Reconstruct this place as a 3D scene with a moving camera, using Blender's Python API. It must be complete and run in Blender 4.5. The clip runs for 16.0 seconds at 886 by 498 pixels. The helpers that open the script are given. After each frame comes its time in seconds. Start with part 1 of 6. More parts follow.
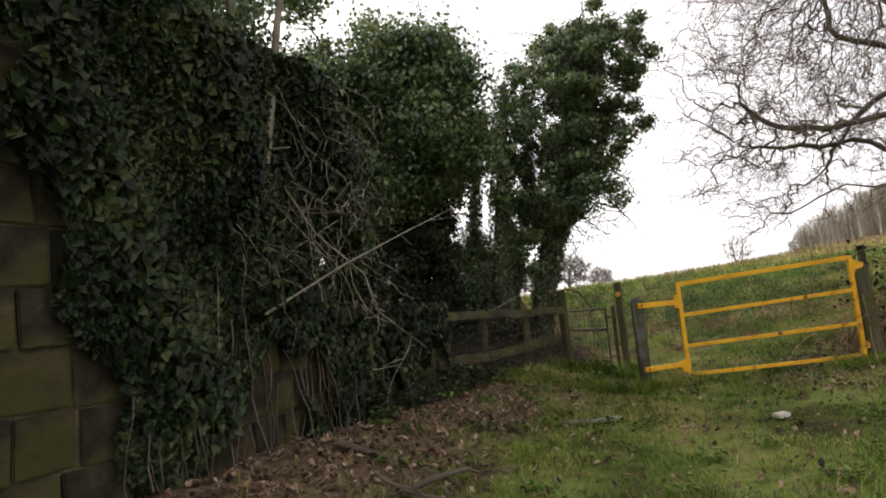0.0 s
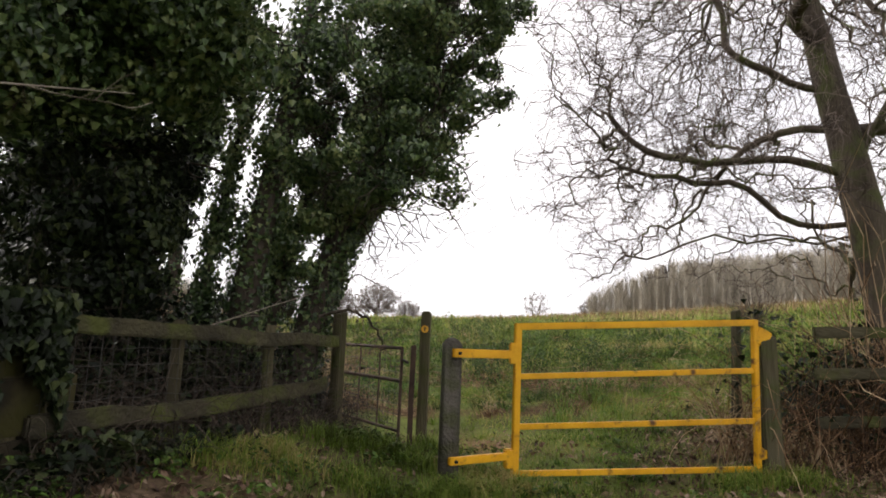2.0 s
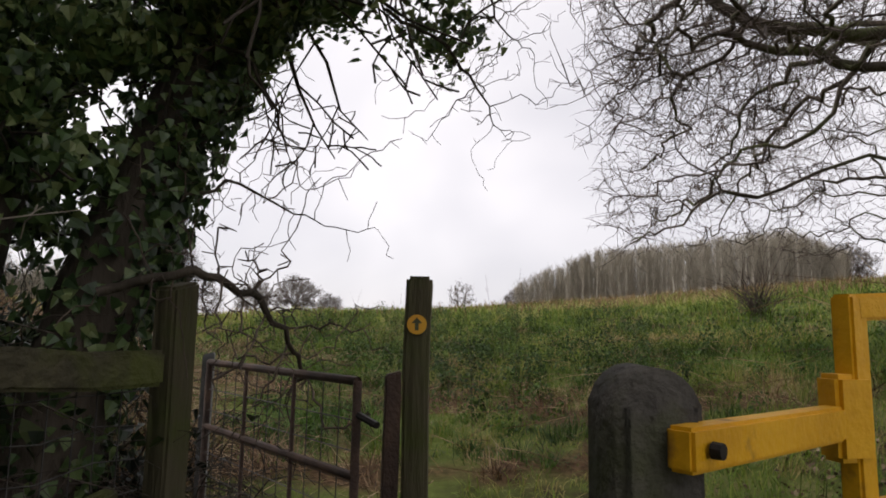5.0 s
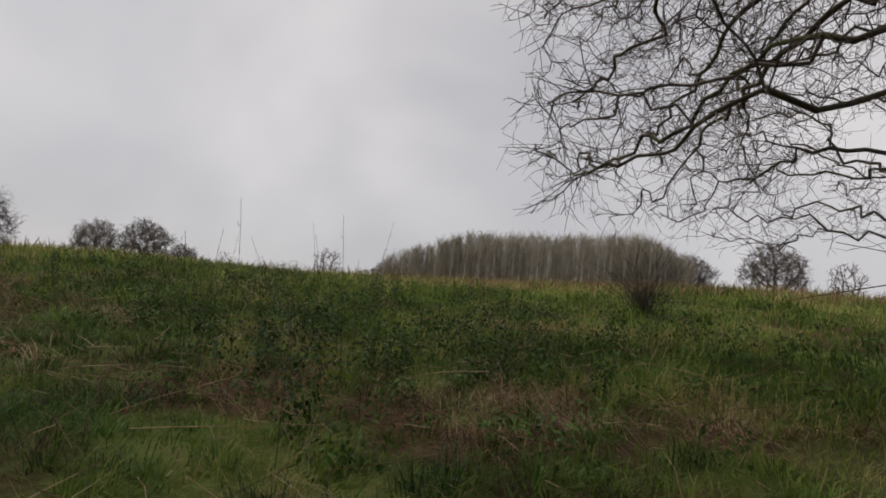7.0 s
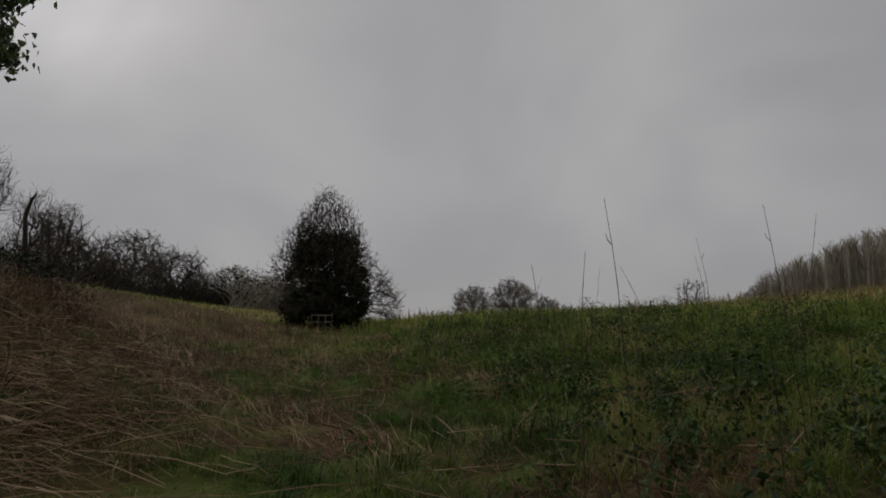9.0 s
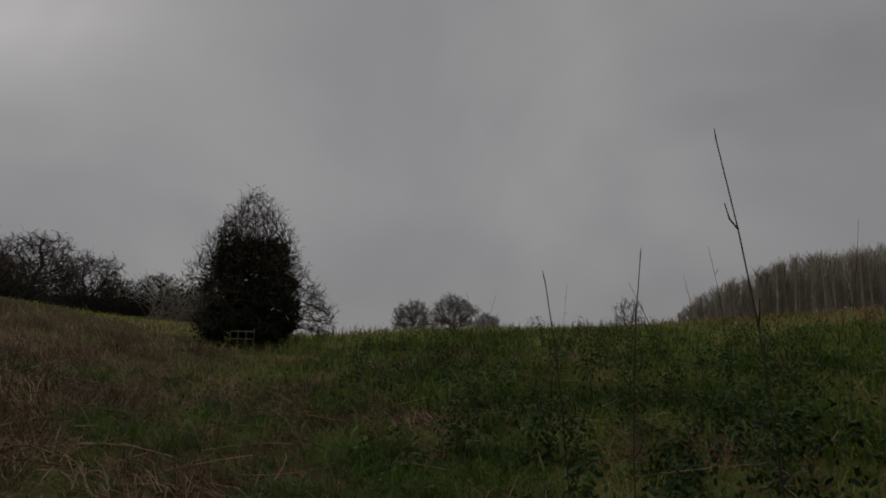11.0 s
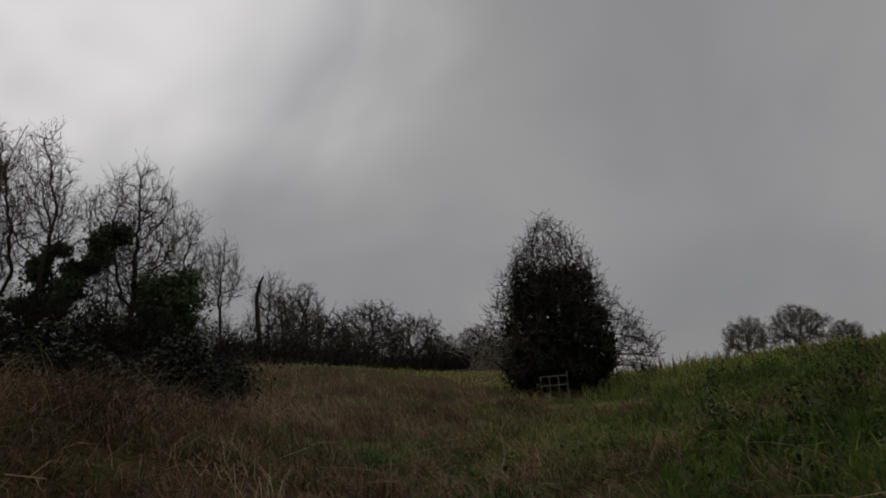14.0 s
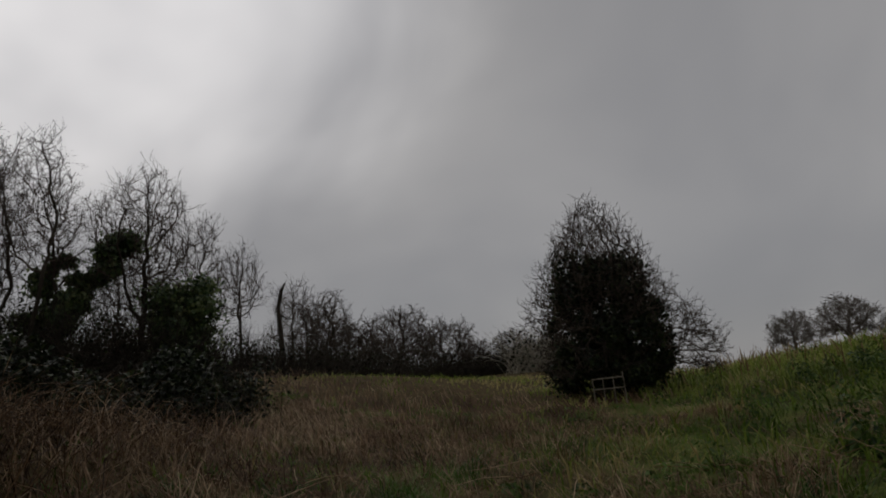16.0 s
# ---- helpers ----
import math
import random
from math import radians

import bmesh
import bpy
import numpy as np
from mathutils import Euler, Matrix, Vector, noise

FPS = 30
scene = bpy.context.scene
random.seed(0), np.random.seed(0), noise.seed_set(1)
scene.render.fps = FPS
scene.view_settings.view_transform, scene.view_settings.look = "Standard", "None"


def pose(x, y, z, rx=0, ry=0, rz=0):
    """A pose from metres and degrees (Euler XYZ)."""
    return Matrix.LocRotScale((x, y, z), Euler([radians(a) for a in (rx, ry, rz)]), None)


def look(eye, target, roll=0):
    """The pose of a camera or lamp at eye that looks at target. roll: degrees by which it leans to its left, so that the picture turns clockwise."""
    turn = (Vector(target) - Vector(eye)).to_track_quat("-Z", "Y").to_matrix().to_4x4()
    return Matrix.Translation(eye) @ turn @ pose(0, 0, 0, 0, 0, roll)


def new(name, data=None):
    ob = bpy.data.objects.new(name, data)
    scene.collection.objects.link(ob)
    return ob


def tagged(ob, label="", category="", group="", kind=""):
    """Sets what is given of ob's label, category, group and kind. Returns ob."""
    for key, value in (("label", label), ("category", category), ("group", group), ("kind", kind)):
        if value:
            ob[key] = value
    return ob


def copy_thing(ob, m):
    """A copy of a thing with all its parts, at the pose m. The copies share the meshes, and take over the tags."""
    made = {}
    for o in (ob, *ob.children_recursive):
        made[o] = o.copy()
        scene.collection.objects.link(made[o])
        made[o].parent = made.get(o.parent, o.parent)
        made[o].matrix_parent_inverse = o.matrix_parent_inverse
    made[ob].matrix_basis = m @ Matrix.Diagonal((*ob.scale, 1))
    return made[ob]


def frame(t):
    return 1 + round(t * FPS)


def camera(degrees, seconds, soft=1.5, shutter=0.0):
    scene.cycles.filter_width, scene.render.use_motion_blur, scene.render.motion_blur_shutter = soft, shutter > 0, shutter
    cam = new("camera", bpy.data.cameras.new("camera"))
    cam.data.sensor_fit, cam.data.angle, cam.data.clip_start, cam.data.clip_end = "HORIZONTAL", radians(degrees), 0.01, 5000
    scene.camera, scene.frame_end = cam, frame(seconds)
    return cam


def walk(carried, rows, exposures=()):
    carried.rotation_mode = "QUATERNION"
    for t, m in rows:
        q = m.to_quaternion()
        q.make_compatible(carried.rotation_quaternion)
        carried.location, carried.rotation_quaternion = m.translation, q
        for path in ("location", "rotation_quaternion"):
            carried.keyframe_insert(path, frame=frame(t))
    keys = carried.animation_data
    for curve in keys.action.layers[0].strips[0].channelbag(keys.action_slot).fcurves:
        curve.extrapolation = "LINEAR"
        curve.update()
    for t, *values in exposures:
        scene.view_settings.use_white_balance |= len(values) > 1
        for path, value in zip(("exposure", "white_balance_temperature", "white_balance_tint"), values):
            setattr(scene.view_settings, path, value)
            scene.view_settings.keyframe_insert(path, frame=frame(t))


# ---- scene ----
PATH = [
    (0.0, (-0.510, -1.345, 1.334), (-0.417, 0.641, 1.548), -5.6),
    (0.5, (-0.397, -0.396, 1.402), (-0.218, 1.586, 1.601), -3.5),
    (1.0, (-0.198, 0.513, 1.409), (0.206, 2.459, 1.634), -0.1),
    (1.5, (0.204, 1.380, 1.360), (0.882, 3.241, 1.642), 2.0),
    (2.0, (0.536, 2.060, 1.346), (1.189, 3.930, 1.624), 2.4),
    (2.5, (0.824, 2.708, 1.352), (1.393, 4.607, 1.616), 1.8),
    (3.0, (1.008, 3.311, 1.390), (1.457, 5.244, 1.641), 2.5),
    (3.5, (1.070, 3.978, 1.387), (1.374, 5.939, 1.637), 4.1),
    (4.0, (1.177, 4.644, 1.372), (1.572, 6.586, 1.643), 2.2),
    (4.5, (1.355, 5.392, 1.402), (1.983, 7.272, 1.664), 2.9),
    (5.0, (1.534, 5.977, 1.396), (2.417, 7.752, 1.659), 1.1),
    (5.2, (1.644, 6.180, 1.379), (2.627, 7.901, 1.645), 0.6),
    (5.8, (2.020, 6.980, 1.380), (3.080, 8.650, 1.630), 1.800),
    (6.5, (2.620, 7.800, 1.372), (3.790, 9.400, 1.600), 4.600),
    (7.3, (3.141, 8.390, 1.365), (4.376, 9.951, 1.559), 7.7),
    (7.5, (3.215, 8.592, 1.365), (4.319, 10.248, 1.561), 6.7),
    (8.0, (3.359, 9.069, 1.369), (3.909, 10.979, 1.588), 2.7),
    (8.5, (3.472, 9.507, 1.384), (3.705, 11.478, 1.630), 0.4),
    (10.8, (3.779, 11.360, 1.562), (4.095, 13.310, 1.874), 1.2),
    (11.0, (3.808, 11.514, 1.568), (4.220, 13.445, 1.882), 1.2),
    (11.5, (3.909, 11.883, 1.589), (4.518, 13.756, 1.937), 1.5),
    (12.0, (3.975, 12.256, 1.612), (4.532, 14.147, 1.952), 1.0),
    (12.5, (4.028, 12.682, 1.630), (4.343, 14.628, 1.963), 0.2),
    (13.0, (4.055, 13.155, 1.650), (3.866, 15.104, 2.055), -2.5),
    (13.5, (3.935, 13.623, 1.673), (3.439, 15.506, 2.131), -5.0),
    (14.0, (3.824, 14.046, 1.688), (3.314, 15.927, 2.137), -4.3),
    (14.5, (3.700, 14.434, 1.695), (3.150, 16.300, 2.160), -4.5),
    (15.0, (3.574, 14.810, 1.708), (3.008, 16.674, 2.160), -5.2),
    (15.5, (3.475, 15.159, 1.719), (2.906, 17.019, 2.186), -5.4),
    (16.0, (3.341, 15.537, 1.734), (2.748, 17.387, 2.212), -6.2),
]
EXPOSURES = [(0.0, 1.75, 6850, 14), (1.5, 1.75, 6800, 14.5), (2.5, 1.6, 6750, 15), (3.5, 1.35, 6680, 15), (4.5, 1.13, 6620, 15.5), (5.0, 1.05, 6600, 15.5), (7.5, 0.27, 6650, 12),
             (8.0, 0.14, 6640, 11.5), (8.5, -0.13, 6650, 11.5), (11.0, -0.8, 6650, 11.5), (12.0, -0.7, 6620, 11), (13.0, -0.74, 6620, 11.2), (16.0, -0.76, 6600, 11)]
cam = camera(70.0, 16.0, 1.8)
walk(cam, [(t, look(e, g, r)) for t, e, g, r in PATH], EXPOSURES)

# ---- sky and sun: an overcast day, the sun behind cloud ----
SUN_AZ, SUN_EL = radians(-50), radians(42)
SUN_DIR = Vector((math.sin(SUN_AZ) * math.cos(SUN_EL), math.cos(SUN_AZ) * math.cos(SUN_EL), math.sin(SUN_EL)))


def make_world():
    w = bpy.data.worlds.new("overcast")
    scene.world = w
    w.use_nodes = True
    nt = w.node_tree
    nt.nodes.clear()
    N, L = nt.nodes.new, nt.links.new
    out, bg = N("ShaderNodeOutputWorld"), N("ShaderNodeBackground")
    bg.inputs["Strength"].default_value = 0.1
    sky = N("ShaderNodeTexSky")
    sky.sky_type, sky.sun_disc = "NISHITA", False
    sky.sun_elevation, sky.sun_rotation = SUN_EL, SUN_AZ
    tc = N("ShaderNodeTexCoord")
    mp = N("ShaderNodeMapping")
    mp.inputs["Scale"].default_value = (1.0, 1.0, 1.3)
    L(tc.outputs["Generated"], mp.inputs["Vector"])
    n1 = N("ShaderNodeTexNoise")
    n1.inputs["Scale"].default_value, n1.inputs["Detail"].default_value = 2.0, 3.5
    n1.inputs["Roughness"].default_value, n1.inputs["Distortion"].default_value = 0.5, 0.35
    L(mp.outputs["Vector"], n1.inputs["Vector"])
    ramp = N("ShaderNodeValToRGB")
    ramp.color_ramp.elements[0].position, ramp.color_ramp.elements[0].color = 0.3, (0.77, 0.78, 0.82, 1)
    ramp.color_ramp.elements[1].position, ramp.color_ramp.elements[1].color = 0.72, (1.2, 1.19, 1.19, 1)
    L(n1.outputs["Fac"], ramp.inputs["Fac"])
    # the cloud is brightest where the sun stands behind it
    dot = N("ShaderNodeVectorMath")
    dot.operation = "DOT_PRODUCT"
    dot.inputs[1].default_value = SUN_DIR
    L(tc.outputs["Generated"], dot.inputs[0])
    glow = N("ShaderNodeMapRange")
    glow.interpolation_type = "SMOOTHERSTEP"
    glow.inputs["From Min"].default_value, glow.inputs["From Max"].default_value = 0.90, 1.12
    glow.inputs["To Min"].default_value, glow.inputs["To Max"].default_value = 1.0, 2.8
    veil = N("ShaderNodeMath")
    veil.operation = "MULTIPLY_ADD"
    veil.inputs[1].default_value = 0.14
    L(n1.outputs["Fac"], veil.inputs[0])
    L(dot.outputs["Value"], veil.inputs[2])
    L(veil.outputs["Value"], glow.inputs["Value"])
    m1 = N("ShaderNodeVectorMath")
    m1.operation = "SCALE"
    L(ramp.outputs["Color"], m1.inputs[0])
    L(glow.outputs["Result"], m1.inputs["Scale"])
    m2 = N("ShaderNodeVectorMath")
    m2.operation = "SCALE"
    m2.inputs["Scale"].default_value = 4.6
    L(m1.outputs["Vector"], m2.inputs[0])
    mix = N("ShaderNodeMix")
    mix.data_type = "RGBA"
    mix.inputs["Factor"].default_value = 0.94
    L(sky.outputs["Color"], mix.inputs["A"])
    L(m2.outputs["Vector"], mix.inputs["B"])
    L(mix.outputs["Result"], bg.inputs["Color"])
    L(bg.outputs["Background"], out.inputs["Surface"])


make_world()
sun_data = bpy.data.lights.new("sun", "SUN")
sun_data.energy, sun_data.angle, sun_data.color = 0.6, radians(25), (1.0, 0.96, 0.9)
sun = new("sun", sun_data)
sun.matrix_world = look((0, 0, 30), Vector((0, 0, 30)) - SUN_DIR)


# ---- materials ----
def material(name, colors, rough=0.8, scale=6.0, bump=0.0, bump_scale=40.0, island=0.0, stretch=(1, 1, 1), metal=0.0,
             translucent=0.0, stain=None, random_object=0.0, spec=0.3, patch=1.3, grain=0.4):
    """colors: stops from dark to light, spread by noise at two scales, by island and by object."""
    m = bpy.data.materials.new(name)
    m.use_nodes = True
    nt = m.node_tree
    N, L = nt.nodes.new, nt.links.new
    b = nt.nodes["Principled BSDF"]
    b.inputs["Roughness"].default_value, b.inputs["Metallic"].default_value = rough, metal
    b.inputs["Specular IOR Level"].default_value = spec
    tc = N("ShaderNodeTexCoord")
    mp = N("ShaderNodeMapping")
    mp.inputs["Scale"].default_value = stretch
    L(tc.outputs["Object"], mp.inputs["Vector"])
    big, fine = N("ShaderNodeTexNoise"), N("ShaderNodeTexNoise")
    big.inputs["Scale"].default_value, big.inputs["Detail"].default_value = scale, 4
    fine.inputs["Scale"].default_value, fine.inputs["Detail"].default_value = scale * 9, 3
    L(mp.outputs["Vector"], big.inputs["Vector"])
    L(mp.outputs["Vector"], fine.inputs["Vector"])
    a = N("ShaderNodeMath")
    a.operation = "MULTIPLY_ADD"
    a.inputs[1].default_value = grain
    L(fine.outputs["Fac"], a.inputs[0])
    sub = N("ShaderNodeMath")
    sub.operation = "MULTIPLY_ADD"
    sub.inputs[1].default_value, sub.inputs[2].default_value = patch, 0.5 - patch / 2 - grain / 2
    L(big.outputs["Fac"], sub.inputs[0])
    L(sub.outputs["Value"], a.inputs[2])
    fac = a.outputs["Value"]
    for amount, node, socket in ((island, "ShaderNodeNewGeometry", "Random Per Island"), (random_object, "ShaderNodeObjectInfo", "Random")):
        if amount:
            g = N(node)
            c = N("ShaderNodeMath")
            c.operation = "SUBTRACT"
            c.inputs[1].default_value = 0.5
            L(g.outputs[socket], c.inputs[0])
            d = N("ShaderNodeMath")
            d.operation = "MULTIPLY_ADD"
            d.inputs[1].default_value = amount
            L(c.outputs["Value"], d.inputs[0])
            L(fac, d.inputs[2])
            fac = d.outputs["Value"]
    ramp = N("ShaderNodeValToRGB")
    els = ramp.color_ramp.elements
    while len(els) < len(colors):
        els.new(0.5)
    for i, c in enumerate(colors):
        els[i].position = 0.22 + 0.6 * i / max(1, len(colors) - 1)
        els[i].color = (*c, 1)
    L(fac, ramp.inputs["Fac"])
    col = ramp.outputs["Color"]
    if stain:
        color, amount, size = stain
        sn = N("ShaderNodeTexNoise")
        sn.inputs["Scale"].default_value, sn.inputs["Detail"].default_value = size, 6
        L(tc.outputs["Object"], sn.inputs["Vector"])
        mr = N("ShaderNodeMapRange")
        mr.inputs["From Min"].default_value, mr.inputs["From Max"].default_value = 0.62 - 0.25 * amount, 0.72 - 0.15 * amount
        L(sn.outputs["Fac"], mr.inputs["Value"])
        mx = N("ShaderNodeMix")
        mx.data_type = "RGBA"
        L(mr.outputs["Result"], mx.inputs["Factor"])
        L(col, mx.inputs["A"])
        mx.inputs["B"].default_value = (*color, 1)
        col = mx.outputs["Result"]
    L(col, b.inputs["Base Color"])
    if bump:
        bn = N("ShaderNodeTexNoise")
        bn.inputs["Scale"].default_value, bn.inputs["Detail"].default_value = bump_scale, 5
        L(mp.outputs["Vector"], bn.inputs["Vector"])
        bp = N("ShaderNodeBump")
        bp.inputs["Strength"].default_value, bp.inputs["Distance"].default_value = bump, 0.03
        L(bn.outputs["Fac"], bp.inputs["Height"])
        L(bp.outputs["Normal"], b.inputs["Normal"])
    if translucent:
        tr = N("ShaderNodeBsdfTranslucent")
        L(col, tr.inputs["Color"])
        ms = N("ShaderNodeMixShader")
        ms.inputs["Fac"].default_value = translucent
        L(b.outputs["BSDF"], ms.inputs[1])
        L(tr.outputs["BSDF"], ms.inputs[2])
        L(ms.outputs["Shader"], nt.nodes["Material Output"].inputs["Surface"])
    return m


def ground_material():
    m = material("field_ground", [(0.033, 0.027, 0.015), (0.075, 0.092, 0.026), (0.125, 0.155, 0.04), (0.17, 0.15, 0.065)], 0.95, 0.9, 0.8, 14, spec=0.03)
    nt = m.node_tree
    N, L = nt.nodes.new, nt.links.new
    b = nt.nodes["Principled BSDF"]
    col = b.inputs["Base Color"].links[0].from_socket
    tc = N("ShaderNodeTexCoord")
    for name, c0, c1 in (("litter", (0.042, 0.03, 0.019), (0.13, 0.092, 0.06)), ("straw", (0.045, 0.028, 0.016), (0.13, 0.082, 0.045)),
                         ("mud", (0.09, 0.045, 0.028), (0.175, 0.095, 0.06))):
        at = N("ShaderNodeAttribute")
        at.attribute_name = name
        n = N("ShaderNodeTexNoise")
        n.inputs["Scale"].default_value, n.inputs["Detail"].default_value = 17.0, 6
        L(tc.outputs["Object"], n.inputs["Vector"])
        r = N("ShaderNodeMapRange")
        r.inputs["From Min"].default_value, r.inputs["From Max"].default_value = 0.35, 0.65
        L(n.outputs["Fac"], r.inputs["Value"])
        cm = N("ShaderNodeMix")
        cm.data_type = "RGBA"
        cm.inputs["A"].default_value, cm.inputs["B"].default_value = (*c0, 1), (*c1, 1)
        L(r.outputs["Result"], cm.inputs["Factor"])
        mx = N("ShaderNodeMix")
        mx.data_type = "RGBA"
        L(at.outputs["Fac"], mx.inputs["Factor"])
        L(col, mx.inputs["A"])
        L(cm.outputs["Result"], mx.inputs["B"])
        col = mx.outputs["Result"]
    L(col, b.inputs["Base Color"])
    return m


M = {}
M["ground"] = ground_material()
M["grass"] = material("grass_blade", [(0.05, 0.068, 0.013), (0.11, 0.17, 0.024), (0.18, 0.26, 0.043), (0.36, 0.29, 0.12)], 0.6, 0.8, island=0.4, patch=1.6, grain=1.1, translucent=0.3, spec=0.12)
M["field_grass"] = material("field_grass_blade", [(0.034, 0.058, 0.010), (0.09, 0.148, 0.021), (0.18, 0.245, 0.038), (0.35, 0.28, 0.115)], 0.6, 0.5, island=0.3, translucent=0.35, spec=0.15, patch=1.9, grain=0.9)
# brighter copy of field_grass: the light on the slope is in its colour
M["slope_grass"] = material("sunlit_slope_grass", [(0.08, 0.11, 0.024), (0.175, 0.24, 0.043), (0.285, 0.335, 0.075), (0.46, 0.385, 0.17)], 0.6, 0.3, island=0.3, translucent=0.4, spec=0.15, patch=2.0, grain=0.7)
M["lush"] = material("lush_grass_blade", [(0.022, 0.05, 0.011), (0.055, 0.12, 0.02), (0.105, 0.20, 0.034), (0.17, 0.27, 0.055)], 0.55, 0.8, island=0.3, translucent=0.35, spec=0.2, patch=2.2)
M["dock"] = material("dark_weed_leaf", [(0.013, 0.028, 0.007), (0.03, 0.06, 0.013), (0.058, 0.102, 0.022), (0.10, 0.15, 0.034)], 0.5, 1.2, island=0.4, translucent=0.2, spec=0.2)
M["pale_straw"] = material("bleached_straw", [(0.10, 0.058, 0.03), (0.225, 0.145, 0.08), (0.40, 0.295, 0.18)], 0.8, 2, island=0.7, spec=0.2)
M["straw"] = material("dead_grass", [(0.036, 0.02, 0.01), (0.112, 0.064, 0.033), (0.25, 0.155, 0.083), (0.45, 0.335, 0.21)], 0.75, 0.9, island=0.5, translucent=0.15, spec=0.2, patch=2.0)
M["tan_grass"] = material("tall_dry_grass", [(0.16, 0.10, 0.05), (0.26, 0.17, 0.085), (0.34, 0.24, 0.13)], 0.85, 0.4, island=0.5, translucent=0.2)
M["litter"] = material("dead_leaf", [(0.035, 0.021, 0.013), (0.085, 0.05, 0.03), (0.16, 0.10, 0.064), (0.29, 0.21, 0.15)], 0.8, 5, island=0.7)
# shade of wall and hedge is put into this near-black ivy colour
M["ivy"] = material("shaded_ivy_leaf", [(0.004, 0.007, 0.003), (0.008, 0.014, 0.005), (0.016, 0.028, 0.009), (0.05, 0.064, 0.022)], 0.5, 1.6, island=0.6, translucent=0.15, spec=0.2)
# the same ivy lightened: light in the crowns is put into the colour
M["ivy_crown"] = material("lit_ivy_leaf", [(0.024, 0.045, 0.017), (0.06, 0.105, 0.036), (0.115, 0.175, 0.06), (0.21, 0.25, 0.10)], 0.34, 1.2, island=0.6, translucent=0.35, spec=0.5)
M["weed"] = material("weed_leaf", [(0.03, 0.055, 0.012), (0.065, 0.12, 0.022), (0.115, 0.19, 0.036)], 0.55, 3, island=0.5, translucent=0.2, spec=0.2)
M["bark"] = material("grey_bark", [(0.035, 0.027, 0.020), (0.075, 0.060, 0.044), (0.12, 0.10, 0.072)], 0.95, 5, 1.0, 22, stretch=(1, 1, 0.3), stain=((0.075, 0.085, 0.03), 0.5, 2.2))
M["twig"] = material("twig_bark", [(0.035, 0.026, 0.020), (0.07, 0.052, 0.040), (0.11, 0.085, 0.065)], 0.9, 3, island=0.4)
M["oak_twig"] = material("oak_twig_bark", [(0.055, 0.042, 0.036), (0.10, 0.078, 0.066), (0.15, 0.12, 0.10)], 0.9, 3, island=0.4)
M["pale_twig"] = material("pale_dead_twig", [(0.10, 0.085, 0.065), (0.19, 0.165, 0.13), (0.28, 0.25, 0.2)], 0.85, 6, island=0.4)
# darker copy of the bark, with shade under ivy put into the colour
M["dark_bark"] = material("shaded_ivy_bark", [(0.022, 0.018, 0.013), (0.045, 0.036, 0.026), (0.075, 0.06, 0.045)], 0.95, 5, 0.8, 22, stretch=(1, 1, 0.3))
# pale bark, lightened further to stand in for distance haze
M["poplar"] = material("pale_hazed_poplar_bark", [(0.32, 0.29, 0.23), (0.42, 0.385, 0.31), (0.52, 0.485, 0.40)], 0.9, 1, island=0.5)
# twig colour raised well above bark tone to hold the haze
M["haze_twig"] = material("haze_paled_twig", [(0.24, 0.215, 0.17), (0.33, 0.30, 0.235), (0.42, 0.38, 0.30)], 0.95, 0.4, island=0.4)
# far tree twigs, lightened a little for haze as well
M["far_tree"] = material("haze_paled_tree_twig", [(0.095, 0.082, 0.07), (0.145, 0.125, 0.107), (0.195, 0.17, 0.145)], 0.95, 0.4, island=0.4)
M["yellow"] = material("yellow_gate_paint", [(0.52, 0.26, 0.006), (0.66, 0.34, 0.008), (0.74, 0.40, 0.015)], 0.5, 4, 0.15, 60, stain=((0.11, 0.05, 0.02), 0.12, 9.0))
M["wood"] = material("weathered_wood", [(0.028, 0.024, 0.013), (0.06, 0.052, 0.028), (0.105, 0.092, 0.052)], 0.9, 4, 0.9, 30, stretch=(1, 1, 0.12), stain=((0.055, 0.062, 0.018), 0.5, 4.0), random_object=0.3)
M["rail"] = material("mossy_rail_wood", [(0.022, 0.019, 0.012), (0.045, 0.040, 0.022), (0.075, 0.066, 0.036)], 0.92, 4, 0.7, 30, stretch=(0.2, 1, 1), stain=((0.06, 0.068, 0.016), 0.55, 3.5))
M["stone_post"] = material("dark_weathered_stone", [(0.04, 0.036, 0.03), (0.075, 0.068, 0.056), (0.115, 0.105, 0.085)], 0.92, 6, 0.7, 45, stain=((0.055, 0.06, 0.025), 0.5, 5.0))
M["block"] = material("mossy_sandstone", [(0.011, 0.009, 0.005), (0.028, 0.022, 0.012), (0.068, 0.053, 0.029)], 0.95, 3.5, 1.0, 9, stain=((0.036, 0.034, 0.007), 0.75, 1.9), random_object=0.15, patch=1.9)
M["mortar"] = material("mossy_mortar", [(0.022, 0.02, 0.011), (0.055, 0.048, 0.024), (0.09, 0.075, 0.04)], 0.95, 6, 0.6, 40)
M["rust"] = material("rusty_iron", [(0.03, 0.02, 0.016), (0.06, 0.038, 0.028), (0.10, 0.06, 0.04)], 0.75, 9, 0.3, 70, metal=0.3)
M["grey_metal"] = material("galvanised_iron", [(0.16, 0.165, 0.17), (0.25, 0.255, 0.26), (0.34, 0.34, 0.34)], 0.55, 6, metal=0.5)
M["wire"] = material("dull_wire", [(0.05, 0.045, 0.042), (0.10, 0.095, 0.09)], 0.6, 10, metal=0.5)
M["disc"] = material("orange_yellow_disc", [(0.55, 0.26, 0.02), (0.66, 0.36, 0.03)], 0.5, 20)
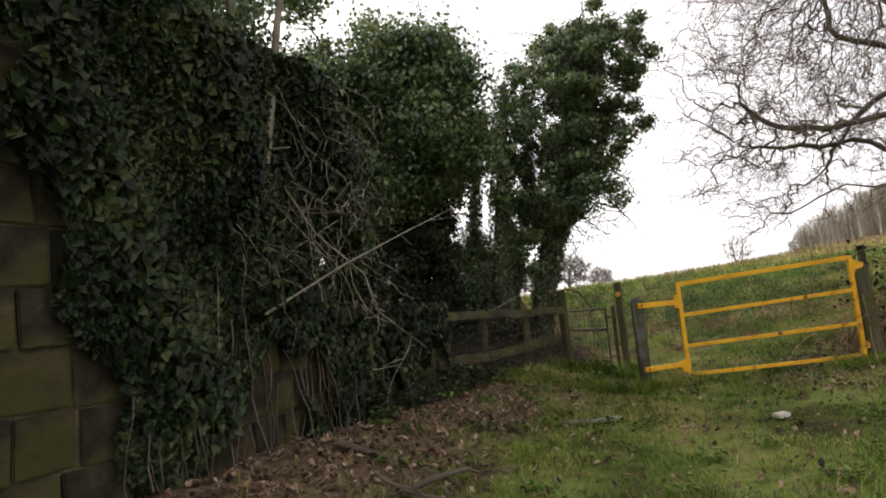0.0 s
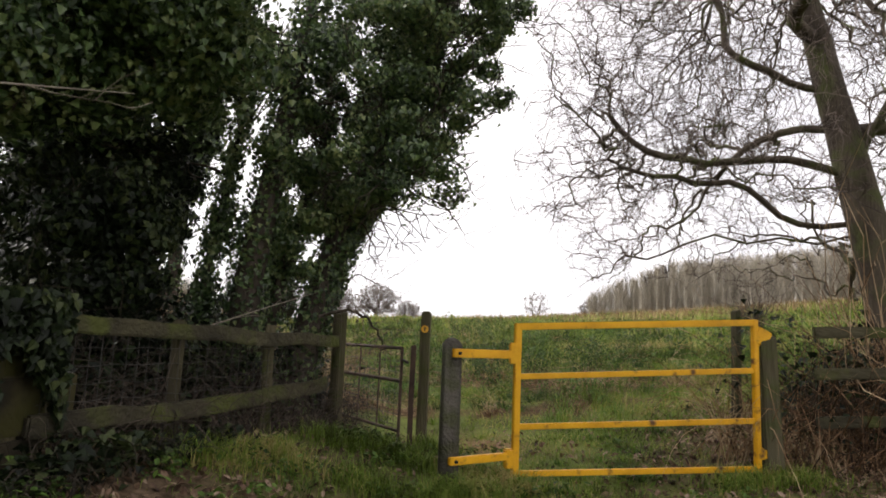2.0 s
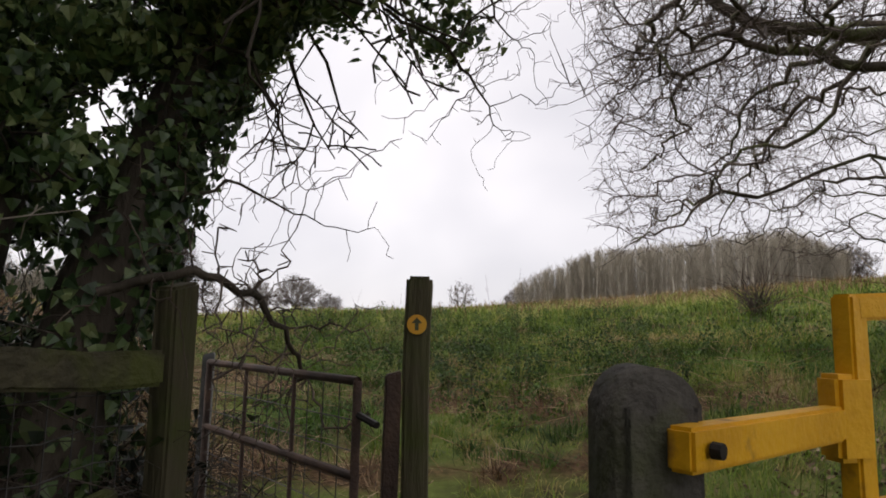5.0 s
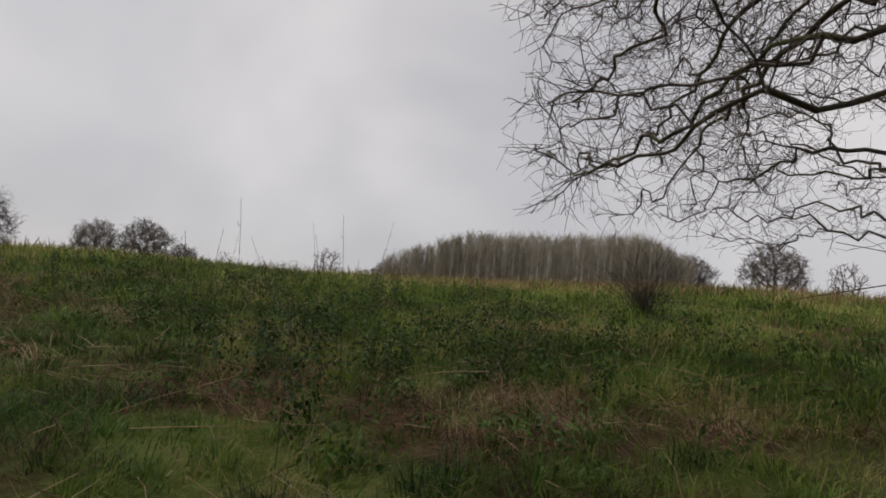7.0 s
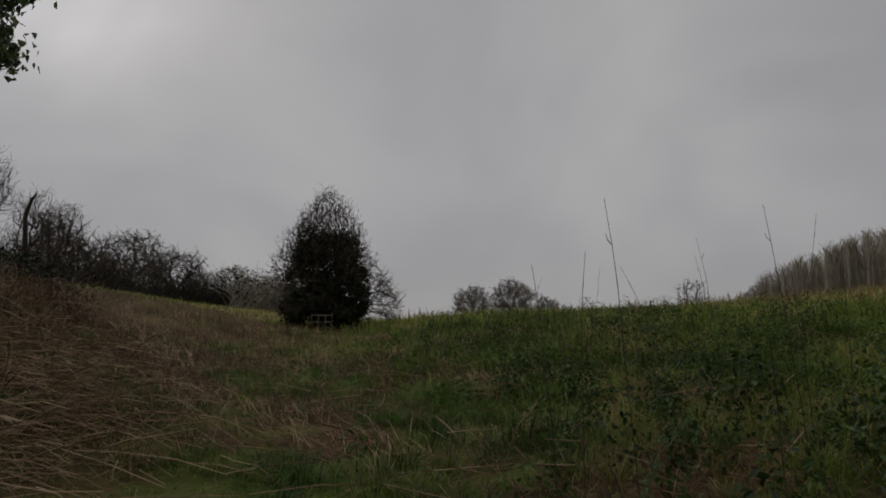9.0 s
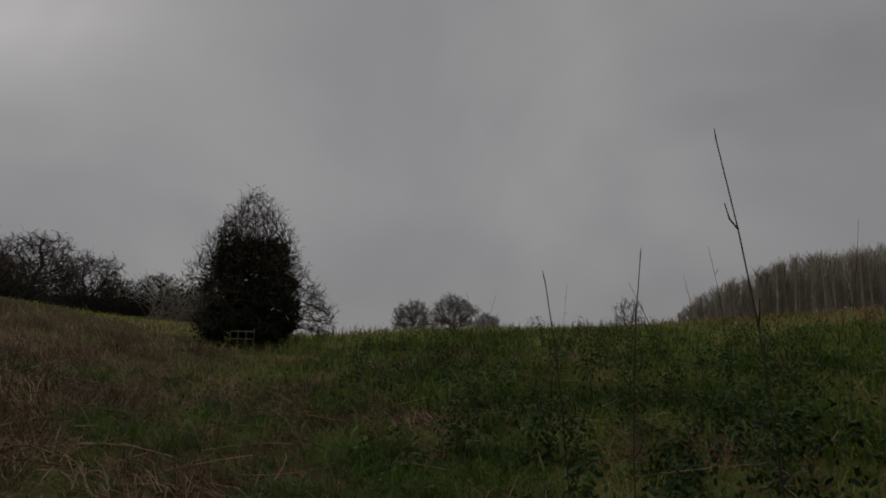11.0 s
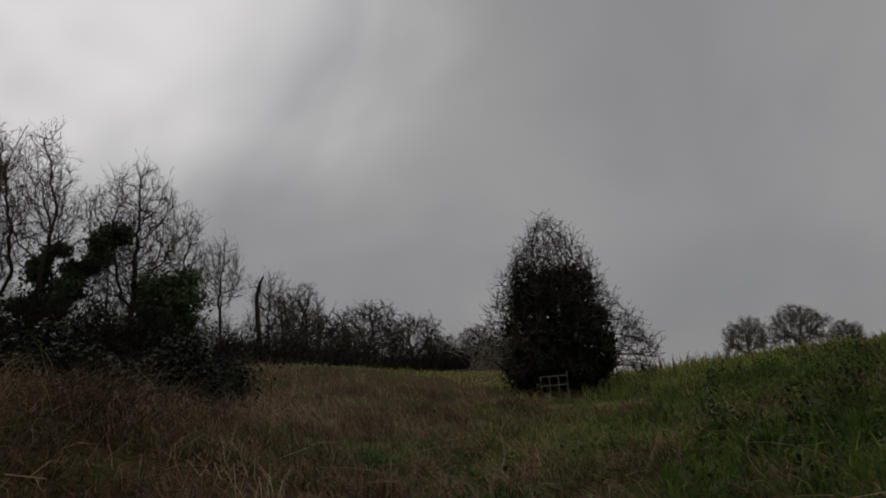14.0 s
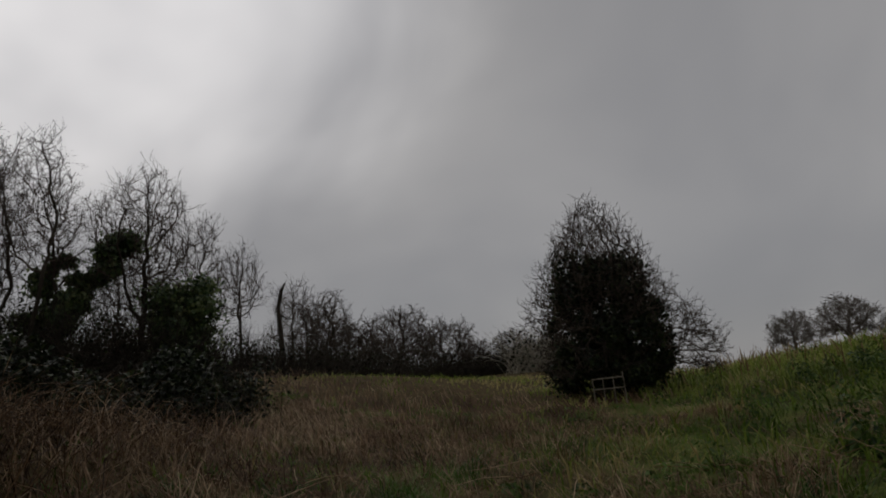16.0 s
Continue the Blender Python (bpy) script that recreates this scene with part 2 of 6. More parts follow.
M["disc_arrow"] = material("dark_arrow", [(0.05, 0.05, 0.02), (0.08, 0.08, 0.03)], 0.5, 20)
M["slab"] = material("pale_concrete", [(0.36, 0.33, 0.27), (0.5, 0.47, 0.4)], 0.9, 8, 0.4, 60)
M["bolt"] = material("black_iron", [(0.012, 0.011, 0.01), (0.03, 0.025, 0.022)], 0.6, 12, metal=0.4)
M["white"] = material("weathered_white_paint", [(0.5, 0.5, 0.47), (0.7, 0.7, 0.67)], 0.7, 8)


# ---- mesh helpers ----
def mesh_np(name, V, F, mat, smooth=False):
    """A mesh from an array of vertices and an array of faces that all have the same number of corners."""
    V, F = np.asarray(V, dtype=np.float32).reshape(-1, 3), np.asarray(F, dtype=np.int32)
    me = bpy.data.meshes.new(name)
    k = F.shape[1]
    me.vertices.add(len(V))
    me.vertices.foreach_set("co", V.ravel())
    me.loops.add(F.size)
    me.loops.foreach_set("vertex_index", F.ravel())
    me.polygons.add(len(F))
    me.polygons.foreach_set("loop_start", np.arange(0, F.size, k, dtype=np.int32))
    me.polygons.foreach_set("use_smooth", np.full(len(F), smooth))
    me.materials.append(mat)
    me.update(calc_edges=True)
    return me


def thing(name, at=(0, 0, 0), label="", category="", group="", kind="", turn=0.0):
    ob = new(name)
    ob.empty_display_size = 0.1
    ob.matrix_world = pose(*at, 0, 0, turn)
    return tagged(ob, label, category, group, kind)


def part_np(name, V, F, mat, parent=None, label="", smooth=False):
    ob = new(name, mesh_np(name, V, F, mat, smooth))
    if parent is not None:
        ob.parent = parent
    return tagged(ob, label)


def part(name, bm, mat, parent=None, label="", smooth=False):
    me = bpy.data.meshes.new(name)
    bmesh.ops.recalc_face_normals(bm, faces=bm.faces)
    bm.to_mesh(me)
    bm.free()
    me.materials.append(mat)
    if smooth:
        me.polygons.foreach_set("use_smooth", np.full(len(me.polygons), True))
    ob = new(name, me)
    if parent is not None:
        ob.parent = parent
    return tagged(ob, label)


def box_bm(size, centre=(0, 0, 0), bevel=0.006, wobble=0.0, cuts=0, seed=0, rot=None):
    bm = bmesh.new()
    bmesh.ops.create_cube(bm, size=1.0)
    for v in bm.verts:
        v.co = Vector((v.co.x * size[0], v.co.y * size[1], v.co.z * size[2]))
    if cuts:
        long_axis = max(range(3), key=lambda i: size[i])
        edges = [e for e in bm.edges if abs((e.verts[0].co - e.verts[1].co)[long_axis]) > 0.9 * size[long_axis]]
        bmesh.ops.subdivide_edges(bm, edges=edges, cuts=cuts)
    if bevel:
        sharp = [e for e in bm.edges if len(e.link_faces) == 2 and e.calc_face_angle(0) > 0.5]
        bmesh.ops.bevel(bm, geom=sharp, offset=bevel, segments=2, affect="EDGES")
    if wobble:
        for v in bm.verts:
            v.co += noise.noise_vector(v.co * 2.3 + Vector((seed * 7.1, seed, 0))) * wobble
    if rot is not None:
        bmesh.ops.transform(bm, matrix=rot, verts=bm.verts)
    bmesh.ops.translate(bm, vec=Vector(centre), verts=bm.verts)
    return bm


def beam_bm(p, q, width, height, bevel=0.006, wobble=0.0, cuts=8, seed=0, sag=0.0):
    """A beam from p to q, flat side facing sideways."""
    p, q = Vector(p), Vector(q)
    d = q - p
    bm = box_bm((d.length, width, height), (0, 0, 0), bevel, wobble, cuts, seed)
    if sag:
        for v in bm.verts:
            v.co.z -= sag * (1 - (2 * v.co.x / d.length) ** 2)
    bmesh.ops.transform(bm, matrix=Matrix.Translation((p + q) / 2) @ d.to_track_quat("X", "Z").to_matrix().to_4x4(), verts=bm.verts)
    return bm


def tubes(P0, P1, R0, R1, k=4):
    """Tapered prisms from P0 to P1, as vertices and four-cornered faces."""
    P0, P1 = np.asarray(P0, float).reshape(-1, 3), np.asarray(P1, float).reshape(-1, 3)
    R0, R1 = np.asarray(R0, float).ravel(), np.asarray(R1, float).ravel()
    d = P1 - P0
    d /= np.maximum(np.linalg.norm(d, axis=1, keepdims=True), 1e-6)
    up = np.where(np.abs(d[:, 2:3]) > 0.9, np.array([[1.0, 0, 0]]), np.array([[0, 0, 1.0]]))
    u = np.cross(d, up)
    u /= np.linalg.norm(u, axis=1, keepdims=True)
    w = np.cross(d, u)
    a = np.arange(k) * 2 * math.pi / k
    ring = u[:, None, :] * np.cos(a)[None, :, None] + w[:, None, :] * np.sin(a)[None, :, None]
    V = np.concatenate([P0[:, None] + ring * R0[:, None, None], P1[:, None] + ring * R1[:, None, None]], axis=1)
    i = np.arange(k)
    f = np.stack([i, (i + 1) % k, k + (i + 1) % k, k + i], axis=1)
    F = (f[None] + (np.arange(len(P0)) * 2 * k)[:, None, None]).reshape(-1, 4)
    return V.reshape(-1, 3), F


def join(parts):
    Vs, Fs, n = [], [], 0
    for V, F in parts:
        Vs.append(V)
        Fs.append(F + n)
        n += len(V)
    return np.concatenate(Vs), np.concatenate(Fs)


def line_tubes(points, radii, k=6):
    """One unbroken tapered tube along the points, closed at both ends."""
    P = np.array([tuple(p) for p in points], float)
    n = len(P)
    d = np.gradient(P, axis=0)
    d /= np.maximum(np.linalg.norm(d, axis=1, keepdims=True), 1e-6)
    ref = np.array([1.0, 0, 0]) if abs(d[:, 2]).mean() > 0.7 else np.array([0, 0, 1.0])
    u = np.cross(d, ref)
    u /= np.maximum(np.linalg.norm(u, axis=1, keepdims=True), 1e-6)
    w = np.cross(d, u)
    a = np.arange(k) * 2 * math.pi / k
    V = P[:, None] + (u[:, None] * np.cos(a)[None, :, None] + w[:, None] * np.sin(a)[None, :, None]) * np.asarray(radii, float)[:, None, None]
    i = np.arange(k)
    F = np.concatenate([np.stack([j * k + i, j * k + (i + 1) % k, (j + 1) * k + (i + 1) % k, (j + 1) * k + i], axis=1) for j in range(n - 1)])
    caps = [[s + 0, s + q, s + q + 1, s + min(q + 2, k - 1)] for s in (0, (n - 1) * k) for q in range(1, k - 2, 2)]
    return V.reshape(-1, 3), np.concatenate([F, np.array(caps, dtype=int).reshape(-1, 4)])


def blades(P, length, width, lean, rng, droop=0.5, heading=None):
    """Curved grass blades: two four-cornered faces each."""
    n = len(P)
    th = rng.uniform(0, 2 * math.pi, n) if heading is None else heading
    h = np.stack([np.cos(th), np.sin(th), np.zeros(n)], axis=1)
    s = np.stack([-np.sin(th), np.cos(th), np.zeros(n)], axis=1)
    z = np.array([[0, 0, 1.0]])
    length, width, lean = np.broadcast_to(length, n), np.broadcast_to(width, n), np.broadcast_to(lean, n)
    m = P + (h * np.sin(lean)[:, None] * 0.5 + z * np.cos(lean)[:, None] * 0.5) * length[:, None]
    l2 = lean + droop
    t = m + (h * np.sin(l2)[:, None] * 0.5 + z * np.cos(l2)[:, None] * 0.5) * length[:, None]
    w = s * width[:, None] * 0.5
    V = np.stack([P - w, P + w, m - w * 0.8, m + w * 0.8, t - w * 0.12, t + w * 0.12], axis=1)
    f = np.array([[0, 1, 3, 2], [2, 3, 5, 4]])
    F = (f[None] + (np.arange(n) * 6)[:, None, None]).reshape(-1, 4)
    return V.reshape(-1, 3), F


def leaf_fans(P, normal, size, rng, lobed=True):
    """Leaves that face about along normal: lobed and folded on the midrib."""
    n = len(P)
    nrm = normal + rng.normal(0, 0.45, (n, 3))
    nrm /= np.maximum(np.linalg.norm(nrm, axis=1, keepdims=True), 1e-6)
    down = np.array([[0, 0, -1.0]]) + rng.normal(0, 0.5, (n, 3))
    t = down - nrm * np.sum(down * nrm, axis=1, keepdims=True)
    t /= np.maximum(np.linalg.norm(t, axis=1, keepdims=True), 1e-6)
    s = np.cross(nrm, t)
    size = np.broadcast_to(size, n)[:, None]
    shape = ((0, 0, 0), (0.12, 0.5, 0.10), (0.55, 0.30, 0.05), (1.0, 0, -0.08), (0.55, -0.30, 0.05), (0.12, -0.5, 0.10)) if lobed else \
        ((0, 0, 0), (0.3, 0.26, 0.06), (0.7, 0.2, 0.04), (1.0, 0, -0.05), (0.7, -0.2, 0.04), (0.3, -0.26, 0.06))
    V = np.stack([P + (t * (a - 0.35) + s * b + nrm * c) * size for a, b, c in shape], axis=1)
    f = np.array([[0, 1, 2, 3], [0, 3, 4, 5]])
    F = (f[None] + (np.arange(n) * 6)[:, None, None]).reshape(-1, 4)
    return V.reshape(-1, 3), F


# ---- the lie of the land ----
WALL_A, WALL_B, FENCE_END = (-3.0, 0.8), (-0.35, 5.98), (1.64, 8.19)
FIELD = (3.2, 9.3)
AZ = (-180, -90, -40, -10, 0, 5, 15, 25, 34, 45, 58, 68, 90, 120, 180)
EL = (0, 1, 1.5, 1.0, 0.9, 1.2, 1.75, 2.0, 2.55, 3.25, 4.25, 4.8, 4.5, 2, 0)


def smooth01(a, b, v):
    t = np.clip((v - a) / (b - a), 0, 1)
    return t * t * (3 - 2 * t)


def along(x, y, p, q):
    """How far along p to q, and how far to its right, a place lies."""
    dx, dy = q[0] - p[0], q[1] - p[1]
    n = math.hypot(dx, dy)
    return ((x - p[0]) * dx + (y - p[1]) * dy) / n, ((x - p[0]) * dy - (y - p[1]) * dx) / n, n


def off_line(x, y):
    """Distance to the right of the line of wall and fence."""
    a, d1, n1 = along(x, y, WALL_A, WALL_B)
    b, d2, n2 = along(x, y, WALL_B, FENCE_END)
    return np.where(b < 0, d1, d2)


def bumps(x, y):
    return (0.5 * np.sin(1.9 * x + 0.7 * np.sin(1.3 * y)) * np.sin(1.6 * y + 1.1) + 0.3 * np.sin(4.3 * x + 1.7 * y + 0.4) * np.sin(3.7 * y - 2.1 * x)
            + 0.2 * np.sin(9.1 * x - 3.0 * y) * np.sin(8.3 * y + 2.0 * x))


def ground(x, y):
    x, y = np.asarray(x, float), np.asarray(y, float)
    dx, dy = x - FIELD[0], y - FIELD[1]
    r = np.hypot(dx, dy)
    te = np.tan(np.radians(np.interp(np.degrees(np.arctan2(dx, dy)), AZ, EL)))
    az = np.degrees(np.arctan2(dx, dy))
    beyond = np.interp(az, (-180, -100, -60, -9, 1), (-0.012, 0.0, 0.045, 0.045, -0.012))
    zf = 0.17 + np.minimum(r, 22) * (te + 0.0545) + np.clip(r - 22, 0, 60) * (te + beyond) + np.maximum(r - 82, 0) * (te - 0.012)
    zf = zf + 0.8 * np.exp(-(((x + 0.9) / 2.0) ** 2 + ((y - 17.5) / 3.6) ** 2))
    zf = zf + 0.95 * smooth01(0.0, 1.0, (1.0 - x) / 7.5) * smooth01(13.0, 19.0, y) * (1 - smooth01(31, 46, y)) * (1 - 0.7 * smooth01(10, 40, -x))
    za = np.clip(0.022 * (y + 1.5), -0.1, 0.22) + 0.05 * np.clip(x - 2.6, 0, 7)
    d = off_line(x, y)
    za = za + 0.40 * (1 - smooth01(0.0, 1.5, d)) * (1 - smooth01(8.2, 9.2, y))
    s = smooth01(6.4, 9.0, y)
    return za * (1 - s) + zf * s + 0.035 * bumps(x, y) * (1 - smooth01(15, 40, r))


def on_ground(x, y, lift=0.0):
    x, y = np.asarray(x, float), np.asarray(y, float)
    return np.stack([x, y, ground(x, y) + lift], axis=-1)


def make_ground():
    rings = [0.0]
    while rings[-1] < 1500:
        rings.append(rings[-1] + max(0.13, 0.022 * max(0, rings[-1] - 8) + 0.13))
    k = 288
    a = np.arange(k) * 2 * math.pi / k
    r = np.array(rings[1:])
    X = np.concatenate([[2.0], (2.0 + r[:, None] * np.sin(a)).ravel()])
    Y = np.concatenate([[8.0], (8.0 + r[:, None] * np.cos(a)).ravel()])
    V = on_ground(X, Y)
    i = np.arange(k)
    quads = []
    for j in range(len(r) - 1):
        b0, b1 = 1 + j * k, 1 + (j + 1) * k
        quads.append(np.stack([b0 + i, b1 + i, b1 + (i + 1) % k, b0 + (i + 1) % k], axis=1))
    hub = np.stack([np.zeros(k, int), 1 + i, 1 + (i + 1) % k, 1 + (i + 1) % k], axis=1)
    me = bpy.data.meshes.new("ground")
    me.from_pydata(V.tolist(), [], [tuple(q[:3]) for q in hub.tolist()] + np.concatenate(quads)[:, ::-1].tolist())
    me.polygons.foreach_set("use_smooth", np.full(len(me.polygons), True))
    me.materials.append(M["ground"])
    for name, values in (("litter", litter_mask(X, Y)), ("straw", straw_mask(X, Y)), ("mud", mud_mask(X, Y))):
        me.attributes.new(name, "FLOAT", "POINT").data.foreach_set("value", values.astype(np.float32))
    me.update()
    tagged(new("ground", me), "uneven grassy ground rising into an overgrown field", "ground", kind="structure")


def litter_mask(x, y):
    d = off_line(x, y)
    left = (1 - smooth01(0.6, 1.5, d + 0.5 * bumps(x * 1.4, y * 1.2))) * (1 - smooth01(5.9, 8.0, y + 0.9 * bumps(x * 0.7, y * 0.7)))
    right = 1 - smooth01(0.55, 1.15, np.hypot((x - 8.4) / 4.6, (y - 5.9) / 4.2) + 0.22 * bumps(x, y) + 0.15 * bumps(x * 0.4 + 2, y * 0.4))
    return np.clip(left + 0.9 * right, 0, 1)


def straw_mask(x, y):
    n = bumps(x * 0.9 + 3, y * 0.9) + 0.7 * bumps(x * 0.35, y * 0.35 + 2)
    left = (1 - smooth01(0.6, 3.2, x - 0.05 * (y - 12))) * smooth01(10.5, 13.0, y)
    field = smooth01(-0.05, 0.45, n) * 0.9 * smooth01(8.5, 10, y)
    r = np.hypot(x - FIELD[0], y - FIELD[1])
    return np.clip(left * 0.8 + 1.1 * field * (1 - smooth01(14, 24, r)) + smooth01(22, 40, r) * smooth01(12, 25, x) * 0.9, 0, 1)


def mud_mask(x, y):
    return np.exp(-(((x - 3.2) / 0.7) ** 2 + ((y - 8.5) / 0.75) ** 2)) + 0.45 * np.exp(-(((x - 1.9) / 0.5) ** 2 + ((y - 5.2) / 1.5) ** 2))


make_ground()


# ---- the gateway ----
def stone_wall():
    """Mossy block wall, from behind the start to the fence; low at its far end."""
    length = math.hypot(WALL_B[0] - WALL_A[0], WALL_B[1] - WALL_A[1])
    turn = math.degrees(math.atan2(WALL_B[1] - WALL_A[1], WALL_B[0] - WALL_A[0]))
    root = thing("wall_left", (WALL_A[0], WALL_A[1], 0), "old mossy sandstone block wall under thick ivy", "wall", kind="structure", turn=turn)
    start = -4.2
    part("core", box_bm((length - start - 2.2, 0.30, 3.1), ((length - 2.2 + start) / 2, 0.195, 1.45), 0.02, 0.02, 6), M["mortar"], root)
    part("low_core", box_bm((2.2, 0.30, 1.5), (length - 1.1, 0.19, 0.65), 0.02, 0.02, 4, 3), M["mortar"], root)
    rng = np.random.RandomState(4)
    meshes = []
    for i, w in enumerate((0.42, 0.55, 0.68, 0.34)):
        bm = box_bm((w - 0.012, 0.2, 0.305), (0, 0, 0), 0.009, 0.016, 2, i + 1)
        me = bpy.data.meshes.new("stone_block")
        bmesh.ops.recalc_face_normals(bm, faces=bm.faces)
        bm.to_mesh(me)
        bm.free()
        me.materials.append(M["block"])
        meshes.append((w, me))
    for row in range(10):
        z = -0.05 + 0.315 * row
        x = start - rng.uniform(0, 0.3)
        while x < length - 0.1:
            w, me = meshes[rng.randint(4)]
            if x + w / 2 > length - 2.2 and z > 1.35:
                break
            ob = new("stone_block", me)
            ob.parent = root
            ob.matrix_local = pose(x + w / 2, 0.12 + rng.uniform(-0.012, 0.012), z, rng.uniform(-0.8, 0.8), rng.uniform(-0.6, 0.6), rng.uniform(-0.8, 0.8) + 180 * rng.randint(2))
            x += w


def yellow_gate():
    A, B = Vector((2.86, 6.77, 0)), Vector((4.87, 6.31, 0))
    root = thing("field_gate", (2.86, 6.77, float(ground(2.86, 6.77))), "yellow painted metal field gate, closed and slightly tilted", "gate")
    z0 = root.location.z
    off = Vector((2.86, 6.77, z0))
    P = lambda s, z: A.lerp(B, s) + Vector((0, 0, z)) - off
    part("top_bar", beam_bm(P(0, 1.463), P(1, 1.585), 0.045, 0.055, 0.006), M["yellow"], root)
    part("bar", beam_bm(P(0.01, 1.062), P(0.99, 1.18), 0.035, 0.045, 0.005), M["yellow"], root)
    part("bar", beam_bm(P(0.01, 0.667), P(0.99, 0.765), 0.035, 0.045, 0.005), M["yellow"], root)
    part("bottom_bar", beam_bm(P(0.01, 0.305), P(0.98, 0.375), 0.035, 0.045, 0.005), M["yellow"], root)
    part("stile", beam_bm(P(0, 0.24), P(0, 1.49), 0.045, 0.055, 0.006), M["yellow"], root)
    part("stile", beam_bm(P(1, 0.34), P(1, 1.61), 0.045, 0.055, 0.006), M["yellow"], root)
    d = (B - A).normalized()
    part("hinge_plate", box_bm((0.085, 0.062, 0.17), P(-0.012, 1.245), 0.01, rot=pose(0, 0, 0, 0, 0, -13)), M["yellow"], root)
    part("hinge_plate", box_bm((0.10, 0.06, 0.15), P(-0.02, 0.42), 0.01), M["yellow"], root)
    # arms that reach to the stone post
    s = Vector((2.262, 6.665, 0)) - off
    part("hinge_arm", beam_bm(P(-0.02, 1.235), s + Vector((0, 0, 1.235)), 0.045, 0.066, 0.006), M["yellow"], root)
    part("hinge_arm", beam_bm(P(-0.02, 0.44), s + Vector((0, 0, 0.43)), 0.045, 0.058, 0.006), M["yellow"], root)
    for z in (1.235, 0.43):
        bm = bmesh.new()
        bmesh.ops.create_cone(bm, cap_ends=True, segments=10, radius1=0.013, radius2=0.012, depth=0.016, matrix=Matrix.Translation(s + Vector((0.05, -0.026, z))) @ pose(0, 0, 0, 90, 0, 15))
        part("bolt", bm, M["bolt"], root)
    e = P(1, 0) + d * 0.06
    part("latch_plate", box_bm((0.14, 0.05, 0.15), e + Vector((0, 0, 1.46)), 0.01, rot=pose(0, 0, 0, 0, 25, -13)), M["yellow"], root)
    part("latch_plate", box_bm((0.12, 0.05, 0.09), e + Vector((0, 0, 0.50)), 0.01, rot=pose(0, 0, 0, 0, 0, -13)), M["yellow"], root)


def round_top_post(name, x, y, width, depth, top, mat, label, turn=0.0, lean=(0, 0), seed=0):
    z0 = float(ground(x, y)) - 0.15
    bm = bmesh.new()
    prof = [(-width / 2, 0.0), (width / 2, 0.0), (width / 2, top - z0 - width / 2)]
    prof += [(width / 2 * math.cos(a), top - z0 - width / 2 + width / 2 * math.sin(a)) for a in np.linspace(0.25, math.pi - 0.25, 9)]
    prof += [(-width / 2, top - z0 - width / 2)]
    face = bm.faces.new([bm.verts.new((px, -depth / 2, pz)) for px, pz in prof])
    ext = bmesh.ops.extrude_face_region(bm, geom=[face])
    bmesh.ops.translate(bm, vec=(0, depth, 0), verts=[v for v in ext["geom"] if isinstance(v, bmesh.types.BMVert)])
    bmesh.ops.bevel(bm, geom=[e for e in bm.edges if len(e.link_faces) == 2 and e.calc_face_angle(0) > 0.9], offset=0.018, segments=2, affect="EDGES")
    for v in bm.verts:
        if v.co.z > top - z0 - width / 2:
            v.co.z -= 0.028 * (2 * v.co.y / depth) ** 2
        v.co += noise.noise_vector(v.co * 5 + Vector((seed, 0, 0))) * 0.006
    ob = part(name, bm, mat, None, label, True)
    ob.matrix_world = pose(x, y, z0, lean[0], lean[1], turn)
    return tagged(ob, category="post")


def square_post(name, x, y, top, size, label, mat, lean=(0, 0), turn=20, seed=1):
    z0 = float(ground(x, y)) - 0.15
    bm = box_bm((size, size * 0.9, top - z0), (0, 0, (top - z0) / 2), size * 0.09, 0.008, 8, seed)
    for v in bm.verts:
        if v.co.z > top - z0 - 0.03:
            v.co.z += 0.25 * v.co.x
    ob = part(name, bm, mat, None, label)
    ob.matrix_world = pose(x, y, z0, lean[0], lean[1], turn)
    return tagged(ob, category="post")


def waymark():
    z0 = float(ground(2.515, 8.148)) - 0.15
    root = thing("waymark_post", (2.515, 8.148, z0), "slim weathered wooden waymark post with a yellow arrow disc", "post", turn=-28)
    h = 1.60 - z0
    bm = box_bm((0.095, 0.09, h), (0, 0, h / 2), 0.012, 0.008, 8, 5)
    for v in bm.verts:
        if v.co.z > h - 0.04:
            v.co.z -= 0.35 * max(0, v.co.y + 0.02)
    part("shaft", bm, M["wood"], root)
    bm = bmesh.new()
    bmesh.ops.create_cone(bm, cap_ends=True, segments=20, radius1=0.036, radius2=0.036, depth=0.008, matrix=pose(0, -0.051, 1.425 - z0, 90, 0, 0))
    disc = part("disc", bm, M["disc"], root, "yellow plastic arrow disc")
    bm = bmesh.new()
    pts = [(-0.007, -0.022), (0.007, -0.022), (0.007, 0.004), (0.02, 0.004), (0, 0.026), (-0.02, 0.004), (-0.007, 0.004)]
    bm.faces.new([bm.verts.new((x, -0.0565, 1.425 - z0 + z)) for x, z in pts])
    part("arrow", bm, M["disc_arrow"], disc)


